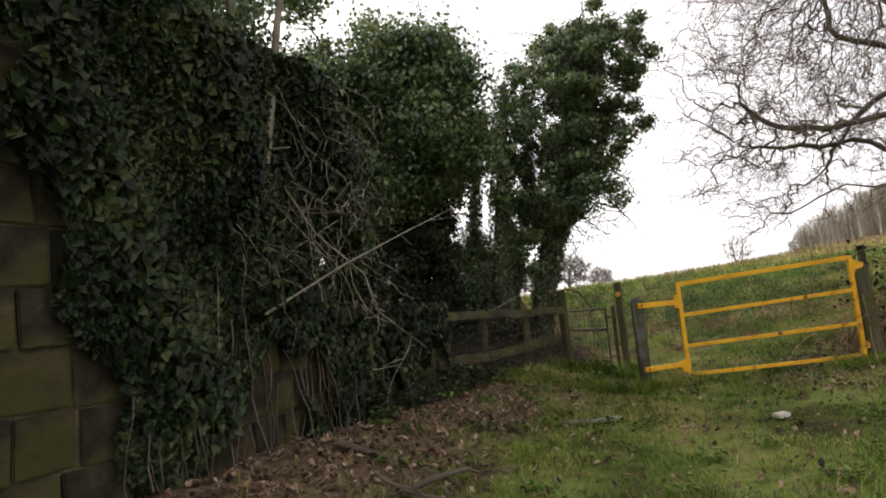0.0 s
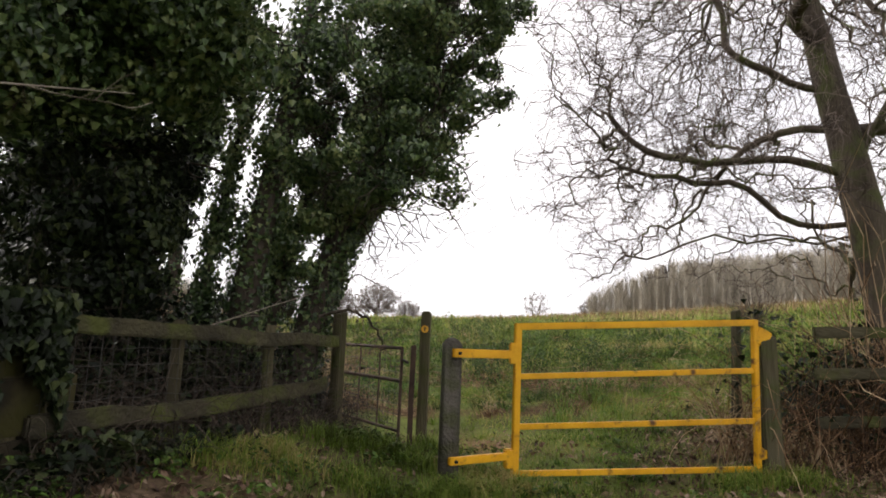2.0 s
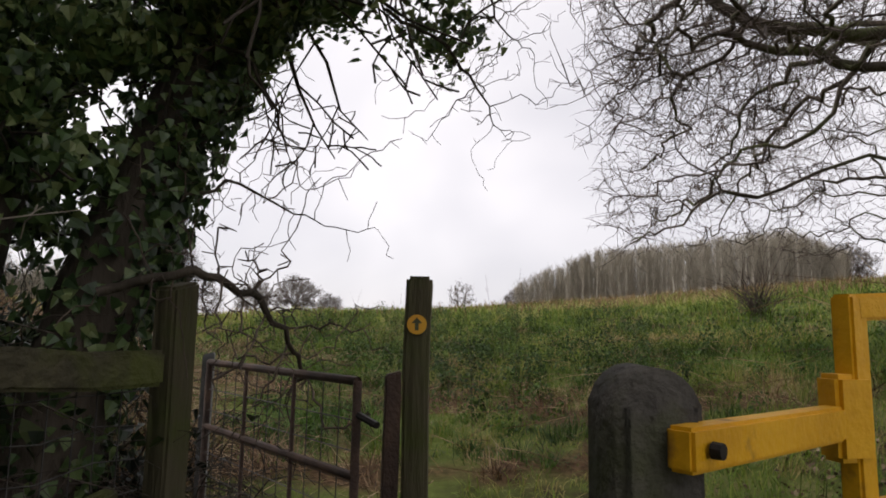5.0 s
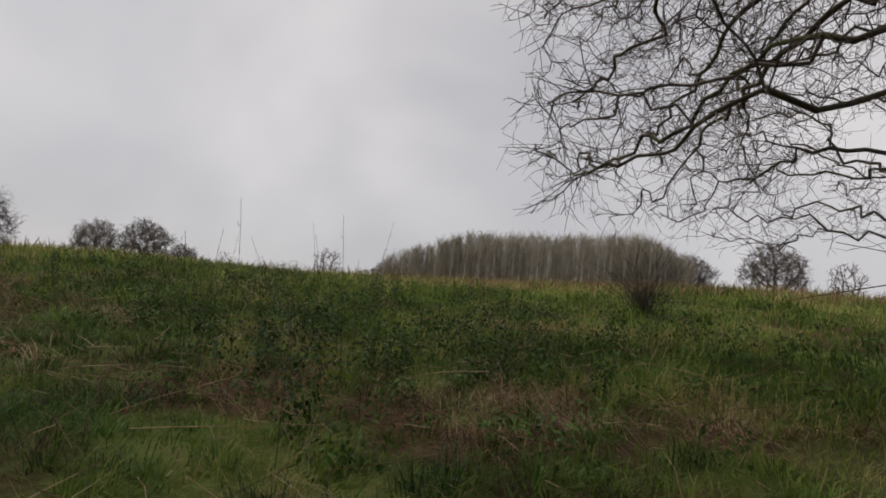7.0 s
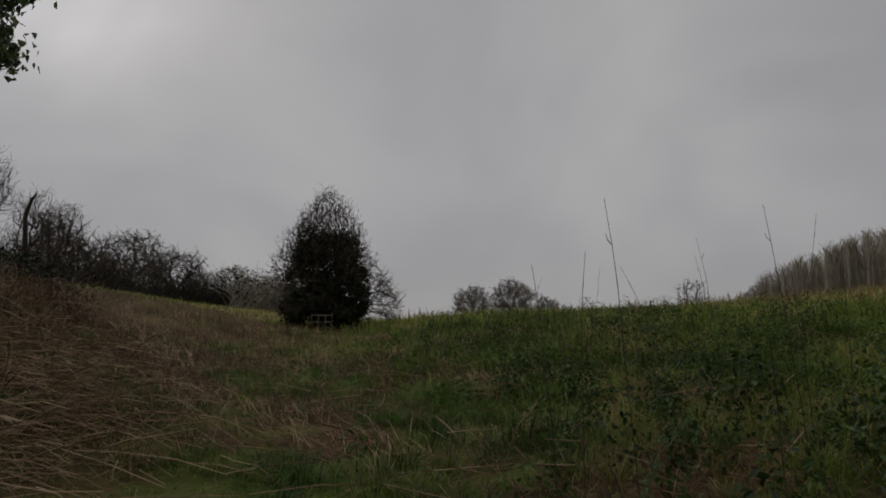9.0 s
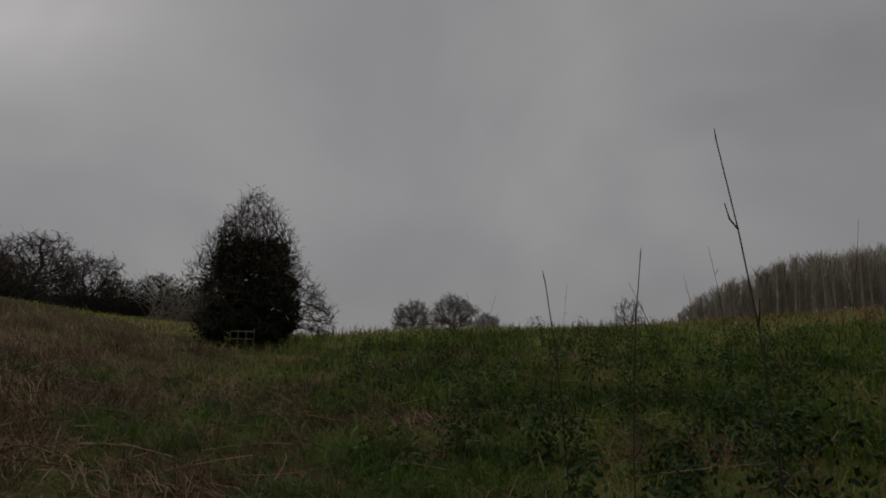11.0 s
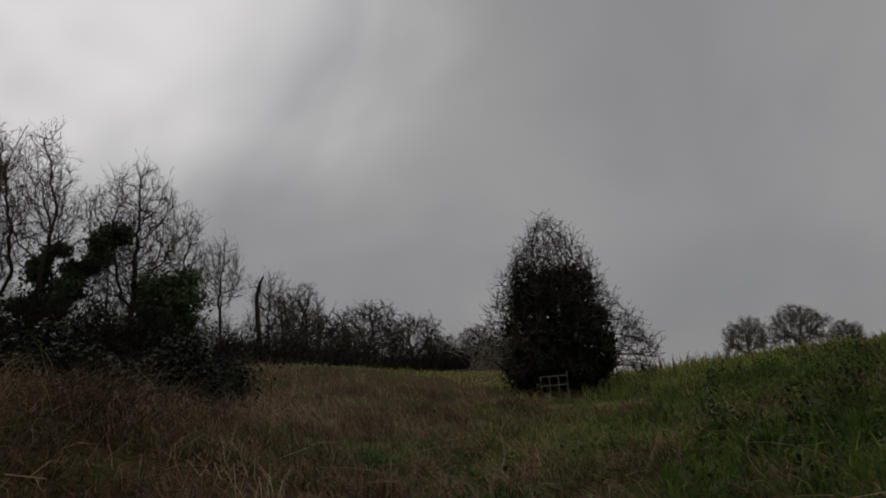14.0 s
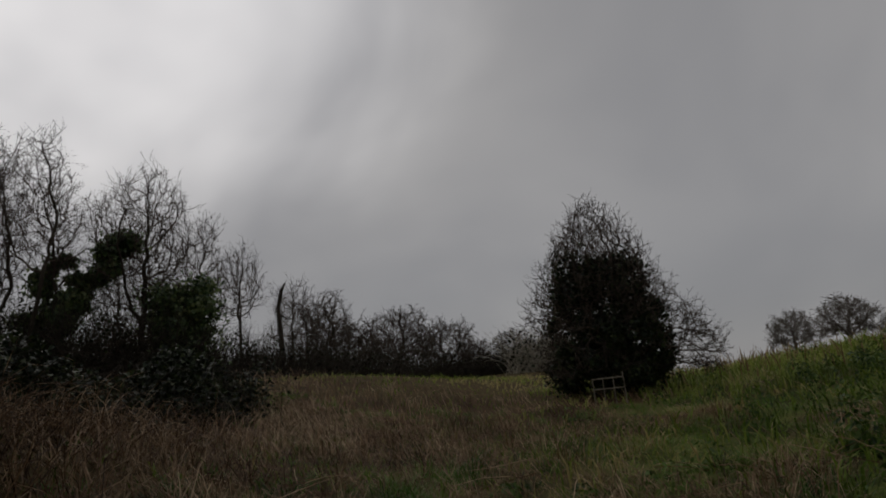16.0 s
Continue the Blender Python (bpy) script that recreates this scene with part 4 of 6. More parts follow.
# the next three trees, deep in the hedge, wear the ivy coloured for shade
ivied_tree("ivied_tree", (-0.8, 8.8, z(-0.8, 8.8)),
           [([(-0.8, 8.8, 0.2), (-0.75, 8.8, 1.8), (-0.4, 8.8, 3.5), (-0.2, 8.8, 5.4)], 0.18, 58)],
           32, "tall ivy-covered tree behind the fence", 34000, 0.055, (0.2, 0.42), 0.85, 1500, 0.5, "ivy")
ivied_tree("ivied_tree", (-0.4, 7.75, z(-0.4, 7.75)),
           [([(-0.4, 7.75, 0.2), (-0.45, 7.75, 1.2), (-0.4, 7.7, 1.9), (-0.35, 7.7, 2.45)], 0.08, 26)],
           36, "short rounded tree smothered in shade-darkened ivy", 17000, 0.055, (0.2, 0.36), 0.5, 800, 0.3, "ivy")
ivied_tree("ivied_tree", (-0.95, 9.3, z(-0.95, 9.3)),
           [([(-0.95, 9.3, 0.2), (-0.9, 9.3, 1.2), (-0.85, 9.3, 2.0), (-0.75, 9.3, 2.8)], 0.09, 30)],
           39, "low broad mass of shade-darkened ivy behind the fence", 22000, 0.055, (0.25, 0.45), 0.7, 900, 0.1, "ivy")
ivied_tree("ivied_tree", (-1.3, 10.2, z(-1.3, 10.2)),
           [([(-1.3, 10.2, 0.2), (-1.3, 10.2, 1.8), (-1.2, 10.2, 3.4), (-1.1, 10.2, 5.0)], 0.12, 18)],
           37, "slim ivy-covered tree deep behind the fence", 9000, 0.06, (0.2, 0.42), 0.8, 700, 0.5)
ivied_tree("ivied_tree", (-1.9, 6.6, z(-1.9, 6.6)),
           [([(-1.9, 6.6, 0.2), (-1.9, 6.6, 2.0), (-1.7, 6.5, 3.4), (-1.4, 6.5, 5.0)], 0.24, 30),
            ([(-1.9, 6.6, 1.6), (-1.3, 6.8, 2.5), (-0.8, 7.0, 3.1), (-0.3, 7.15, 3.45), (0.1, 7.3, 3.7)], 0.10, 62),
            ([(-1.3, 6.8, 2.5), (-0.8, 6.9, 3.6), (-0.4, 6.95, 4.2), (-0.3, 7.0, 4.9)], 0.10, 56)],
           33, "dense ivy-covered tree leaning over the wall", 112000, 0.058, (0.26, 0.48), 0.72, 2400, 0.38)
ivied_tree("ivied_tree", (-2.9, 5.2, z(-2.9, 5.2)),
           [([(-2.9, 5.2, 0.2), (-2.9, 5.1, 2.2), (-2.7, 4.9, 3.4), (-2.6, 4.7, 4.8)], 0.22, 44)],
           38, "thick ivy-covered tree behind the stone wall", 30000, 0.06, (0.28, 0.55), 1.15, 1800, 0.32)
ivied_tree("ivied_tree", (-3.7, 2.9, z(-3.7, 2.9)),
           [([(-3.7, 2.9, 0.2), (-3.6, 2.9, 2.4), (-3.2, 2.8, 3.8), (-2.8, 2.6, 5.2)], 0.26, 44)],
           34, "dark ivy-covered tree overhanging the wall", 30000, 0.07, (0.5, 0.85), 1.3, 1600, 0.45)


def ivy_on_wall():
    rng = np.random.RandomState(8)
    root = thing("wall_ivy", (WALL_A[0], WALL_A[1], 0.4), "thick shade-darkened ivy hanging over the stone wall", "ivy")
    dx, dy = WALL_B[0] - WALL_A[0], WALL_B[1] - WALL_A[1]
    n = math.hypot(dx, dy)
    ux, uy = dx / n, dy / n
    nx, ny = uy, -ux
    k = 30000
    s = rng.uniform(1.0, 4.6, k)
    zz = rng.uniform(0.35, 3.6, k)
    lowline = 0.85 + 0.35 * np.sin(s * 2.3 + 0.6) - 0.5 * np.clip(s - 3.2, 0, 0.8) + 0.12 * np.sin(s * 9)
    lowline = np.where(s < 2.5, lowline * (s - 1.0) / 1.5 * 0.9, lowline)
    edge = 1.15 + 0.35 * np.clip(2.4 - zz, -1, 1.9) * 1.05 + 0.1 * np.sin(zz * 7)
    keep = (zz > lowline) & (s > edge) & (zz < 3.4 - 0.6 * np.clip(s - 3.3, 0, 1.5)) & ((s < 3.35 + 0.3 * np.sin(zz * 5)) | (zz > 1.75 + 0.2 * np.sin(s * 9)))
    s, zz = s[keep], zz[keep]
    off = 0.02 + 0.13 * (0.5 + 0.5 * np.sin(s * 5 + zz * 3)) * rng.uniform(0.2, 1, len(s)) + 0.22 * np.clip(zz - 2.0, 0, 1.3)
    P = np.stack([s * ux + nx * off, s * uy + ny * off, zz - 0.4], axis=1)
    # wall leaves carry their shade in the leaf colour
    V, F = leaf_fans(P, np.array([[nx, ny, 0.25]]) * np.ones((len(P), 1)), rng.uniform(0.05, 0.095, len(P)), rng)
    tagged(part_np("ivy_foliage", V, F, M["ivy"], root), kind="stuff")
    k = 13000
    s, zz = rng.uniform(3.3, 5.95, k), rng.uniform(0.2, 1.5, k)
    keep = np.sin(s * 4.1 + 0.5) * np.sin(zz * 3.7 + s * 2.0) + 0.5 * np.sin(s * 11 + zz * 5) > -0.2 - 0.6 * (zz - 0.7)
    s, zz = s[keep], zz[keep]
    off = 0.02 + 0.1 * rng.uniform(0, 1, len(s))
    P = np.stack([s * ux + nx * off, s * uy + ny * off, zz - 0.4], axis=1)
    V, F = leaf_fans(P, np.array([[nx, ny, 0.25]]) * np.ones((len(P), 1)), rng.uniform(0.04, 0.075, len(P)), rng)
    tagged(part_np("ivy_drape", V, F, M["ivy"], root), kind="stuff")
    # bare vine stems and hanging dead roots
    a, b, r0 = [], [], []
    for i in range(56):
        x, h = rng.uniform(1.7, 4.6), rng.uniform(0.7, 1.5)
        p = np.array((x * ux + nx * 0.05, x * uy + ny * 0.05, h - 0.4))
        for j in range(6):
            q = p + np.array((ux * rng.normal(0, 0.05), uy * rng.normal(0, 0.05), -0.13 - rng.uniform(0, 0.06))) + np.array((nx, ny, 0)) * rng.normal(0.005, 0.015)
            if q[2] < 0.0:
                break
            a.append(p)
            b.append(q)
            r0.append(rng.uniform(0.003, 0.007))
            p = q
    V, F = tubes(a, b, r0, r0, 4)
    tagged(part_np("vine_tangle", V, F, M["twig"], root, "thin bare brown vine stems"), kind="stuff")


ivy_on_wall()


ivied_tree("ivied_tree", (-0.4, 16.2, z(-0.4, 16.2)),
           [([(-0.4, 16.2, 0.6), (-0.4, 16.2, 2.6), (-0.35, 16.2, 4.2), (-0.3, 16.2, 6.2)], 0.17, 34)],
           35, "dark ivy-covered tree on the bank", 22000, 0.07, (0.28, 0.42), 0.42, 1200, 0.62)


def old_post():
    """A split post that stands against the low wall."""
    u = ((WALL_B[0] - WALL_A[0]), (WALL_B[1] - WALL_A[1]))
    n = math.hypot(*u)
    x, y = WALL_A[0] + u[0] / n * 4.2 + 0.05, WALL_A[1] + u[1] / n * 4.2 - 0.03
    square_post("old_post", x, y, 1.2, 0.075, "weathered mossy split post against the low wall", M["wood"], (0, 2), 30, 8)


old_post()


# ---- undergrowth ----
def thicket(name, line, width, height, stems, leaves, seed, label, stem_mat="dark_bark", leaf_mat="ivy", leaf=0.06, radius=0.006, category="brambles", arch=0.5):
    """A belt of arching stems and small leaves along a line of places."""
    rng = np.random.RandomState(seed)
    line = np.array(line, float)
    x0, y0 = line.mean(axis=0)
    root = thing(name, (x0, y0, z(x0, y0)), label, category, kind="stuff")
    base = np.array((x0, y0, z(x0, y0)))
    ln = np.hypot(*(line[1:] - line[:-1]).T)
    acc = np.concatenate([[0], np.cumsum(ln)])

    def spots(n):
        s = rng.uniform(0, acc[-1], n)
        i = np.clip(np.searchsorted(acc, s) - 1, 0, len(ln) - 1)
        p = line[i] + (line[i + 1] - line[i]) * ((s - acc[i]) / ln[i])[:, None]
        p = p + rng.normal(0, width * 0.45, (n, 2))
        return on_ground(p[:, 0], p[:, 1]) - base

    p = spots(stems)
    d = np.stack([rng.normal(0, 0.5, stems), rng.normal(0, 0.5, stems), np.ones(stems)], axis=1)
    h = height * rng.uniform(0.45, 1.1, stems)
    rr = radius * rng.uniform(0.5, 1.3, stems)
    parts = []
    for i in range(6):
        d = d / np.linalg.norm(d, axis=1, keepdims=True)
        q = p + d * (h * 0.2)[:, None]
        parts.append(tubes(p, q, rr * (1 - 0.13 * i), rr * (1 - 0.13 * (i + 1)), 3))
        p = q
        d = d + rng.normal(0, 0.24, (stems, 3)) + np.array([[0, 0, -arch]]) * (0.25 + 0.25 * i)
    V, F = join(parts)
    tagged(part_np("stem_tangle", V, F, M[stem_mat], root), kind="stuff")
    if leaves:
        p = spots(leaves)
        lump = 0.62 + 0.38 * np.sin(p[:, 0] * 3.1 + seed) * np.sin(p[:, 1] * 2.7)
        p[:, 2] += height * lump * rng.uniform(0.0, 1.0, leaves) ** 0.7
        nrm = np.stack([rng.normal(0, 0.6, leaves), rng.normal(0, 0.6, leaves), np.ones(leaves)], axis=1)
        V, F = leaf_fans(p, nrm, leaf * rng.uniform(0.6, 1.4, leaves), rng)
        tagged(part_np("foliage", V, F, M[leaf_mat], root), kind="stuff")


thicket("bramble_thicket", [(-1.6, 6.2), (-0.9, 7.0), (0.2, 7.9), (1.1, 8.8), (1.5, 9.9)], 0.55, 1.15, 1500, 9000, 41, "dark tangled brambles behind the wooden fence", leaf=0.06)
thicket("bramble_thicket", [(-2.6, 8.0), (-1.2, 9.6), (0.2, 10.6), (0.9, 11.6)], 0.7, 1.6, 700, 24000, 42, "dense dark hedge undergrowth beneath the ivied trees", leaf=0.06, radius=0.01, category="hedge", arch=0.2)
thicket("bramble_thicket", [(-1.05, 4.3), (-0.45, 5.3), (0.1, 6.15), (0.7, 6.85)], 0.14, 0.3, 300, 1500, 40, "dark low brambles at the foot of the wall", leaf=0.05, radius=0.004)
thicket("dead_bracken", [(-0.4, 6.2), (0.5, 7.1), (1.5, 8.1), (1.95, 8.8)], 0.22, 0.75, 380, 0, 43, "dry brown stems along the foot of the fence", "twig", radius=0.004, category="dead plants", arch=0.6)
thicket("dead_bracken", [(-3.0, 14.5), (-1.5, 15.4), (-0.6, 17.2), (-1.0, 20.0)], 1.1, 0.55, 2600, 0, 57, "reddish dry bracken over the bank", "straw", radius=0.004, category="dead plants", arch=0.4)
thicket("dead_bracken", [(1.35, 9.6), (1.8, 10.4), (2.0, 11.6)], 0.3, 0.9, 420, 0, 49, "reddish dead stems behind the small gate", "straw", radius=0.005, category="dead plants", arch=0.4)
thicket("dead_bracken", [(5.2, 6.9), (5.7, 6.3), (7.2, 6.1), (9.5, 5.5)], 0.45, 1.55, 950, 900, 44, "pale dry brush and brambles under the oak", "straw", "ivy", 0.06, 0.006, "dead plants", 0.45)
thicket("dead_bracken", [(6.9, 6.9), (7.5, 6.8), (7.9, 7.1)], 0.22, 2.7, 150, 0, 63, "tall pale dry stems climbing before the oak trunk", "pale_straw", radius=0.008, category="dead plants", arch=0.08)
thicket("bramble_thicket", [(6.3, 7.2), (7.3, 7.0), (8.2, 6.7)], 0.35, 1.5, 260, 2600, 45, "small dark ivy bush against the oak and fence", leaf=0.07, category="bush", arch=0.2)
thicket("bramble_thicket", [(-4.2, 17.0), (-3.1, 19.0), (-2.5, 21.4), (-3.6, 24.5)], 0.8, 1.1, 1900, 30000, 46, "low dark brambles on the bank", leaf=0.055)
thicket("hedgerow", [(-13.0, 21.5), (-11.0, 25.5), (-9.0, 29.5)], 0.9, 2.5, 3200, 9000, 56, "tall dark thicket under the tree line", leaf=0.08, radius=0.012, category="hedge", arch=0.08)
thicket("hedgerow", [(-12.5, 22.5), (-10.5, 27.0), (-9.0, 32.0), (-8.8, 40.0), (-7.2, 52.0), (-4.0, 60.0)], 1.0, 1.7, 8000, 9000, 47, "dark leafless hedge undergrowth below the tree line", leaf=0.09, radius=0.014, category="hedge", arch=0.1)
# this far hedge's stems use the twig colour with haze painted in
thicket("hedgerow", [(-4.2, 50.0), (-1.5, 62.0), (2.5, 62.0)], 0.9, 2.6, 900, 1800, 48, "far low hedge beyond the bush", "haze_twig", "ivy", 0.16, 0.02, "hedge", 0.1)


# ---- the field's trees ----
def scaled_copy(proto, x, y, s, turn, sink=0.0):
    ob = copy_thing(proto, pose(x, y, z(x, y) - sink, 0, 0, turn))
    ob.scale = (s, s, s)
    return ob


def line_tree(x, y, top, width, seed, label, **more):
    return crown_tree("bare_tree", (x, y, z(x, y)), top - z(x, y), width, seed, label, "tree line", **more)


line_tree(-11.3, 25.3, 9.3, 1.5, 51, "tall bare ash in the dark tree line", stems=3, fork=0.4, low=0.3, up=0.16, targets=800)
line_tree(-10.4, 26.2, 9.4, 1.3, 52, "bare multi-stemmed ash with upswept twigs", stems=3, fork=0.38, low=0.32, up=0.16, targets=700)
line_tree(-9.4, 28.7, 8.9, 1.45, 53, "bare round-headed tree beside the ivied trunk", fork=0.3, low=0.34, up=0.14, targets=800, lean=(0.02, 0))
line_tree(-10.7, 30.0, 7.6, 1.1, 58, "bare leaning tree half hidden by its neighbours", stems=2, fork=0.35, low=0.3, up=0.1, targets=500)
line_tree(-10.1, 32.0, 8.6, 0.72, 54, "slender upright leafless tree", fork=0.5, low=0.35, up=0.2, targets=380, tip=0.010)
line_tree(-9.85, 33.5, 7.75, 0.85, 55, "bare tree with steep twigs on a straight trunk", fork=0.45, low=0.42, up=0.25, targets=420)
line_tree(-10.0, 37.0, 7.1, 0.9, 56, "low leafless tree with steep twigs", fork=0.35, low=0.35, up=0.2, targets=380)
line_tree(-8.9, 36.2, 6.4, 0.7, 57, "thin leafless tree at the edge of the thicket", fork=0.4, low=0.3, up=0.2, targets=260)
line_tree(-10.8, 41.1, 7.3, 1.25, 59, "bare spreading tree in the tree line", fork=0.3, low=0.3, up=0.08, targets=480, tip=0.014)
dome = line_tree(-9.55, 46.2, 7.0, 2.2, 60, "rounded leafless oak in the tree line", fork=0.28, low=0.24, up=0.0, targets=900, tip=0.014, twig=0.5)
for dx, dy, ds, da in ((-7.9, 48.9, 0.84, 140), (-12.5, 45.5, 0.95, 250), (-7.4, 53.3, 0.56, 20), (-9.3, 43.6, 0.62, 75), (-8.2, 67.5, 0.8, 310), (-4.6, 66.0, 0.66, 190)):
    scaled_copy(dome, dx, dy, ds, da)


def snag(x, y, top):
    """A broken dead trunk with a bent head."""
    b = z(x, y)
    h = top - b
    root = thing("dead_tree", (x, y, b), "dead broken trunk with a crooked top in the hedge", "tree")
    V, F = line_tubes([(0, 0, -0.2), (0.03, 0, h * 0.4), (-0.06, 0, h * 0.75), (0.1, 0, h * 0.93), (0.26, 0, h)], [0.1, 0.09, 0.075, 0.06, 0.03], 7)
    part_np("trunk", V, F, M["dark_bark"], root, smooth=True)
    V, F = line_tubes([(-0.05, 0, h * 0.7), (0.3, 0.05, h * 0.62), (0.45, 0.1, h * 0.7)], [0.04, 0.03, 0.015], 5)
    part_np("stub", V, F, M["dark_bark"], root, smooth=True)


snag(-9.0, 34.6, 6.5)
thicket("bare_shrub", [(14.7, 15.9), (15.1, 16.3)], 0.25, 1.5, 130, 0, 50, "small leafless brown shrub in the field", "twig", radius=0.01, category="shrub", arch=0.05)
ivied_tree("ivied_tree", (-11.0, 26.9, z(-11.0, 26.9)),
           [([(-11.0, 26.9, 2.2), (-10.7, 27.3, 4.5), (-10.2, 27.8, 5.7), (-9.55, 28.5, 7.0)], 0.2, 26), ([(-10.9, 27.0, 2.2), (-10.95, 27.0, 4.0), (-10.8, 27.2, 6.4)], 0.14, 12)],
           61, "ivy-covered trunk leaning across the tree line", 17000, 0.10, (0.2, 0.42), 0.36, 1500, 0.1)
ivied_tree("ivied_bush", (-9.0, 29.6, z(-9.0, 29.6)), [([(-9.0, 29.6, 2.2), (-9.1, 29.6, 4.2), (-9.0, 29.7, 5.7)], 0.14, 30)],
           62, "dark rounded evergreen bush in the tree line", 11000, 0.11, (0.4, 0.7), 0.75, 500, 0.1)


def field_bush():
    x, y = 2.28, 29.4
    b = z(x, y)
    root = thing("hawthorn_bush", (x, y, b), "tall pointed hawthorn bush smothered with ivy", "bush")
    rng = np.random.RandomState(72)
    wide = lambda h: np.interp(h, (0, 0.5, 1.2, 1.9, 2.6, 3.1, 3.6, 4.0, 4.2), (1.3, 1.5, 1.58, 1.5, 1.26, 1.0, 0.64, 0.32, 0.1))
    lump = lambda a, h: 1 + 0.10 * np.sin(3 * a + 2.2 * h) + 0.07 * np.sin(7 * a - 3 * h)
    n = 5200
    h = 0.3 + 3.95 * rng.uniform(0, 1, n) ** 0.9
    a = rng.uniform(0, 2 * math.pi, n)
    rad = wide(h) * np.sqrt(rng.uniform(0.05, 1, n)) * lump(a, h)
    A = np.stack([np.cos(a) * rad, np.sin(a) * rad, h], axis=1)
    # a loose skirt of twigs on the field side
    k = 260
    t = rng.uniform(0, 1, k)
    A = np.concatenate([A, np.stack([1.3 + 0.95 * t, rng.normal(0, 0.4, k), 0.25 + 1.9 * rng.uniform(0, 1, k) * (1.1 - 0.75 * t)], axis=1)])
    P, parent = [(0, 0, -0.2)], [0]
    for s in range(7):
        last = 0
        for i in range(1, 6):
            P.append((0.09 * i * math.cos(s * 0.9) + rng.normal(0, 0.03), 0.09 * i * math.sin(s * 0.9) + rng.normal(0, 0.03), 0.26 * i))
            parent.append(last)
            last = len(P) - 1
    Q, parent = grow(P, parent, A, 71, 0.14, 0.15, 1.5, 60, 0.4, (0, 0, 0.1))
    R = thickness(Q, parent, 0.0055, 2.2, 0.12)
    branch_parts(root, Q, parent, R, 0.04, "dark_bark", "twig", rng, side_twigs(Q, parent, R, rng, 0.014, 2, 0.3, 0.0048, 0.25))
    centres, radii = [], []
    for i in range(190):
        h = 0.2 + 2.6 * rng.uniform(0, 1) ** 1.35
        a = rng.uniform(0, 2 * math.pi)
        w = float(wide(h)) * math.sqrt(rng.uniform(0.0, 0.72 if h < 1.8 else 0.5))
        centres.append((math.cos(a) * w, math.sin(a) * w, h))
        q = rng.uniform(0.16, 0.32)
        radii.append((q, q, q * 1.15))
    P, Nn = leaf_cloud(centres, radii, [170] * len(centres), 0.1, rng, 0.2)
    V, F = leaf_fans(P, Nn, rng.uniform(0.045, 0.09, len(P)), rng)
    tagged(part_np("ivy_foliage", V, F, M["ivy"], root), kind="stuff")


field_bush()


def hurdle():
    """The small pale gate in front of the bush."""
    x, y = 2.35, 27.35
    b = z(x, y) + 0.08
    root = thing("small_gate", (x, y, b), "small pale weathered gate standing before the bush", "gate", turn=4)
    for h in (0.38, 0.2):
        V, F = line_tubes([(-0.27, 0, h), (0.27, 0, h)], [0.013, 0.013], 6)
        part_np("bar", V, F, M["pale_twig"], root)
    for i, px in enumerate((-0.27, -0.09, 0.09, 0.27)):
        V, F = line_tubes([(px, 0, -0.1), (px, 0, 0.40 + (0.07 if i == 3 else 0))], [0.010, 0.010], 6)
        part_np("upright", V, F, M["pale_twig"], root)


hurdle()


# ---- far trees ----
far_tree = crown_tree("far_tree", (23.1, 127.5, z(23.1, 127.5)), 7.2, 3.9, 81, "round bare oak far across the field", "far trees", 0.18, 0.26, 1300, 0.42, 0.03, 0.8, 0.12, "far_tree", "far_tree", up=0.0, most=0.35, count=4)
scaled_copy(far_tree, 33.0, 137.0, 1.22, 80)
scaled_copy(far_tree, 40.5, 138.0, 0.7, 150)
thin_far = crown_tree("far_tree", (68.5, 131.0, z(68.5, 131.0)), 7.8, 3.2, 82, "open bare tree far across the field", "far trees", 0.25, 0.3, 420, 0.5, 0.035, 0.9, 0.12, "far_tree", "far_tree", stems=2, up=0.05, most=0.3, count=1)
scaled_copy(far_tree, 80.0, 126.0, 0.75, 200)
scaled_copy(far_tree, 97.0, 63.0, 1.0, 30)
scaled_copy(far_tree, 102.0, 52.0, 1.25, 130)
scaled_copy(thin_far, 108.0, 44.0, 0.9, 230)


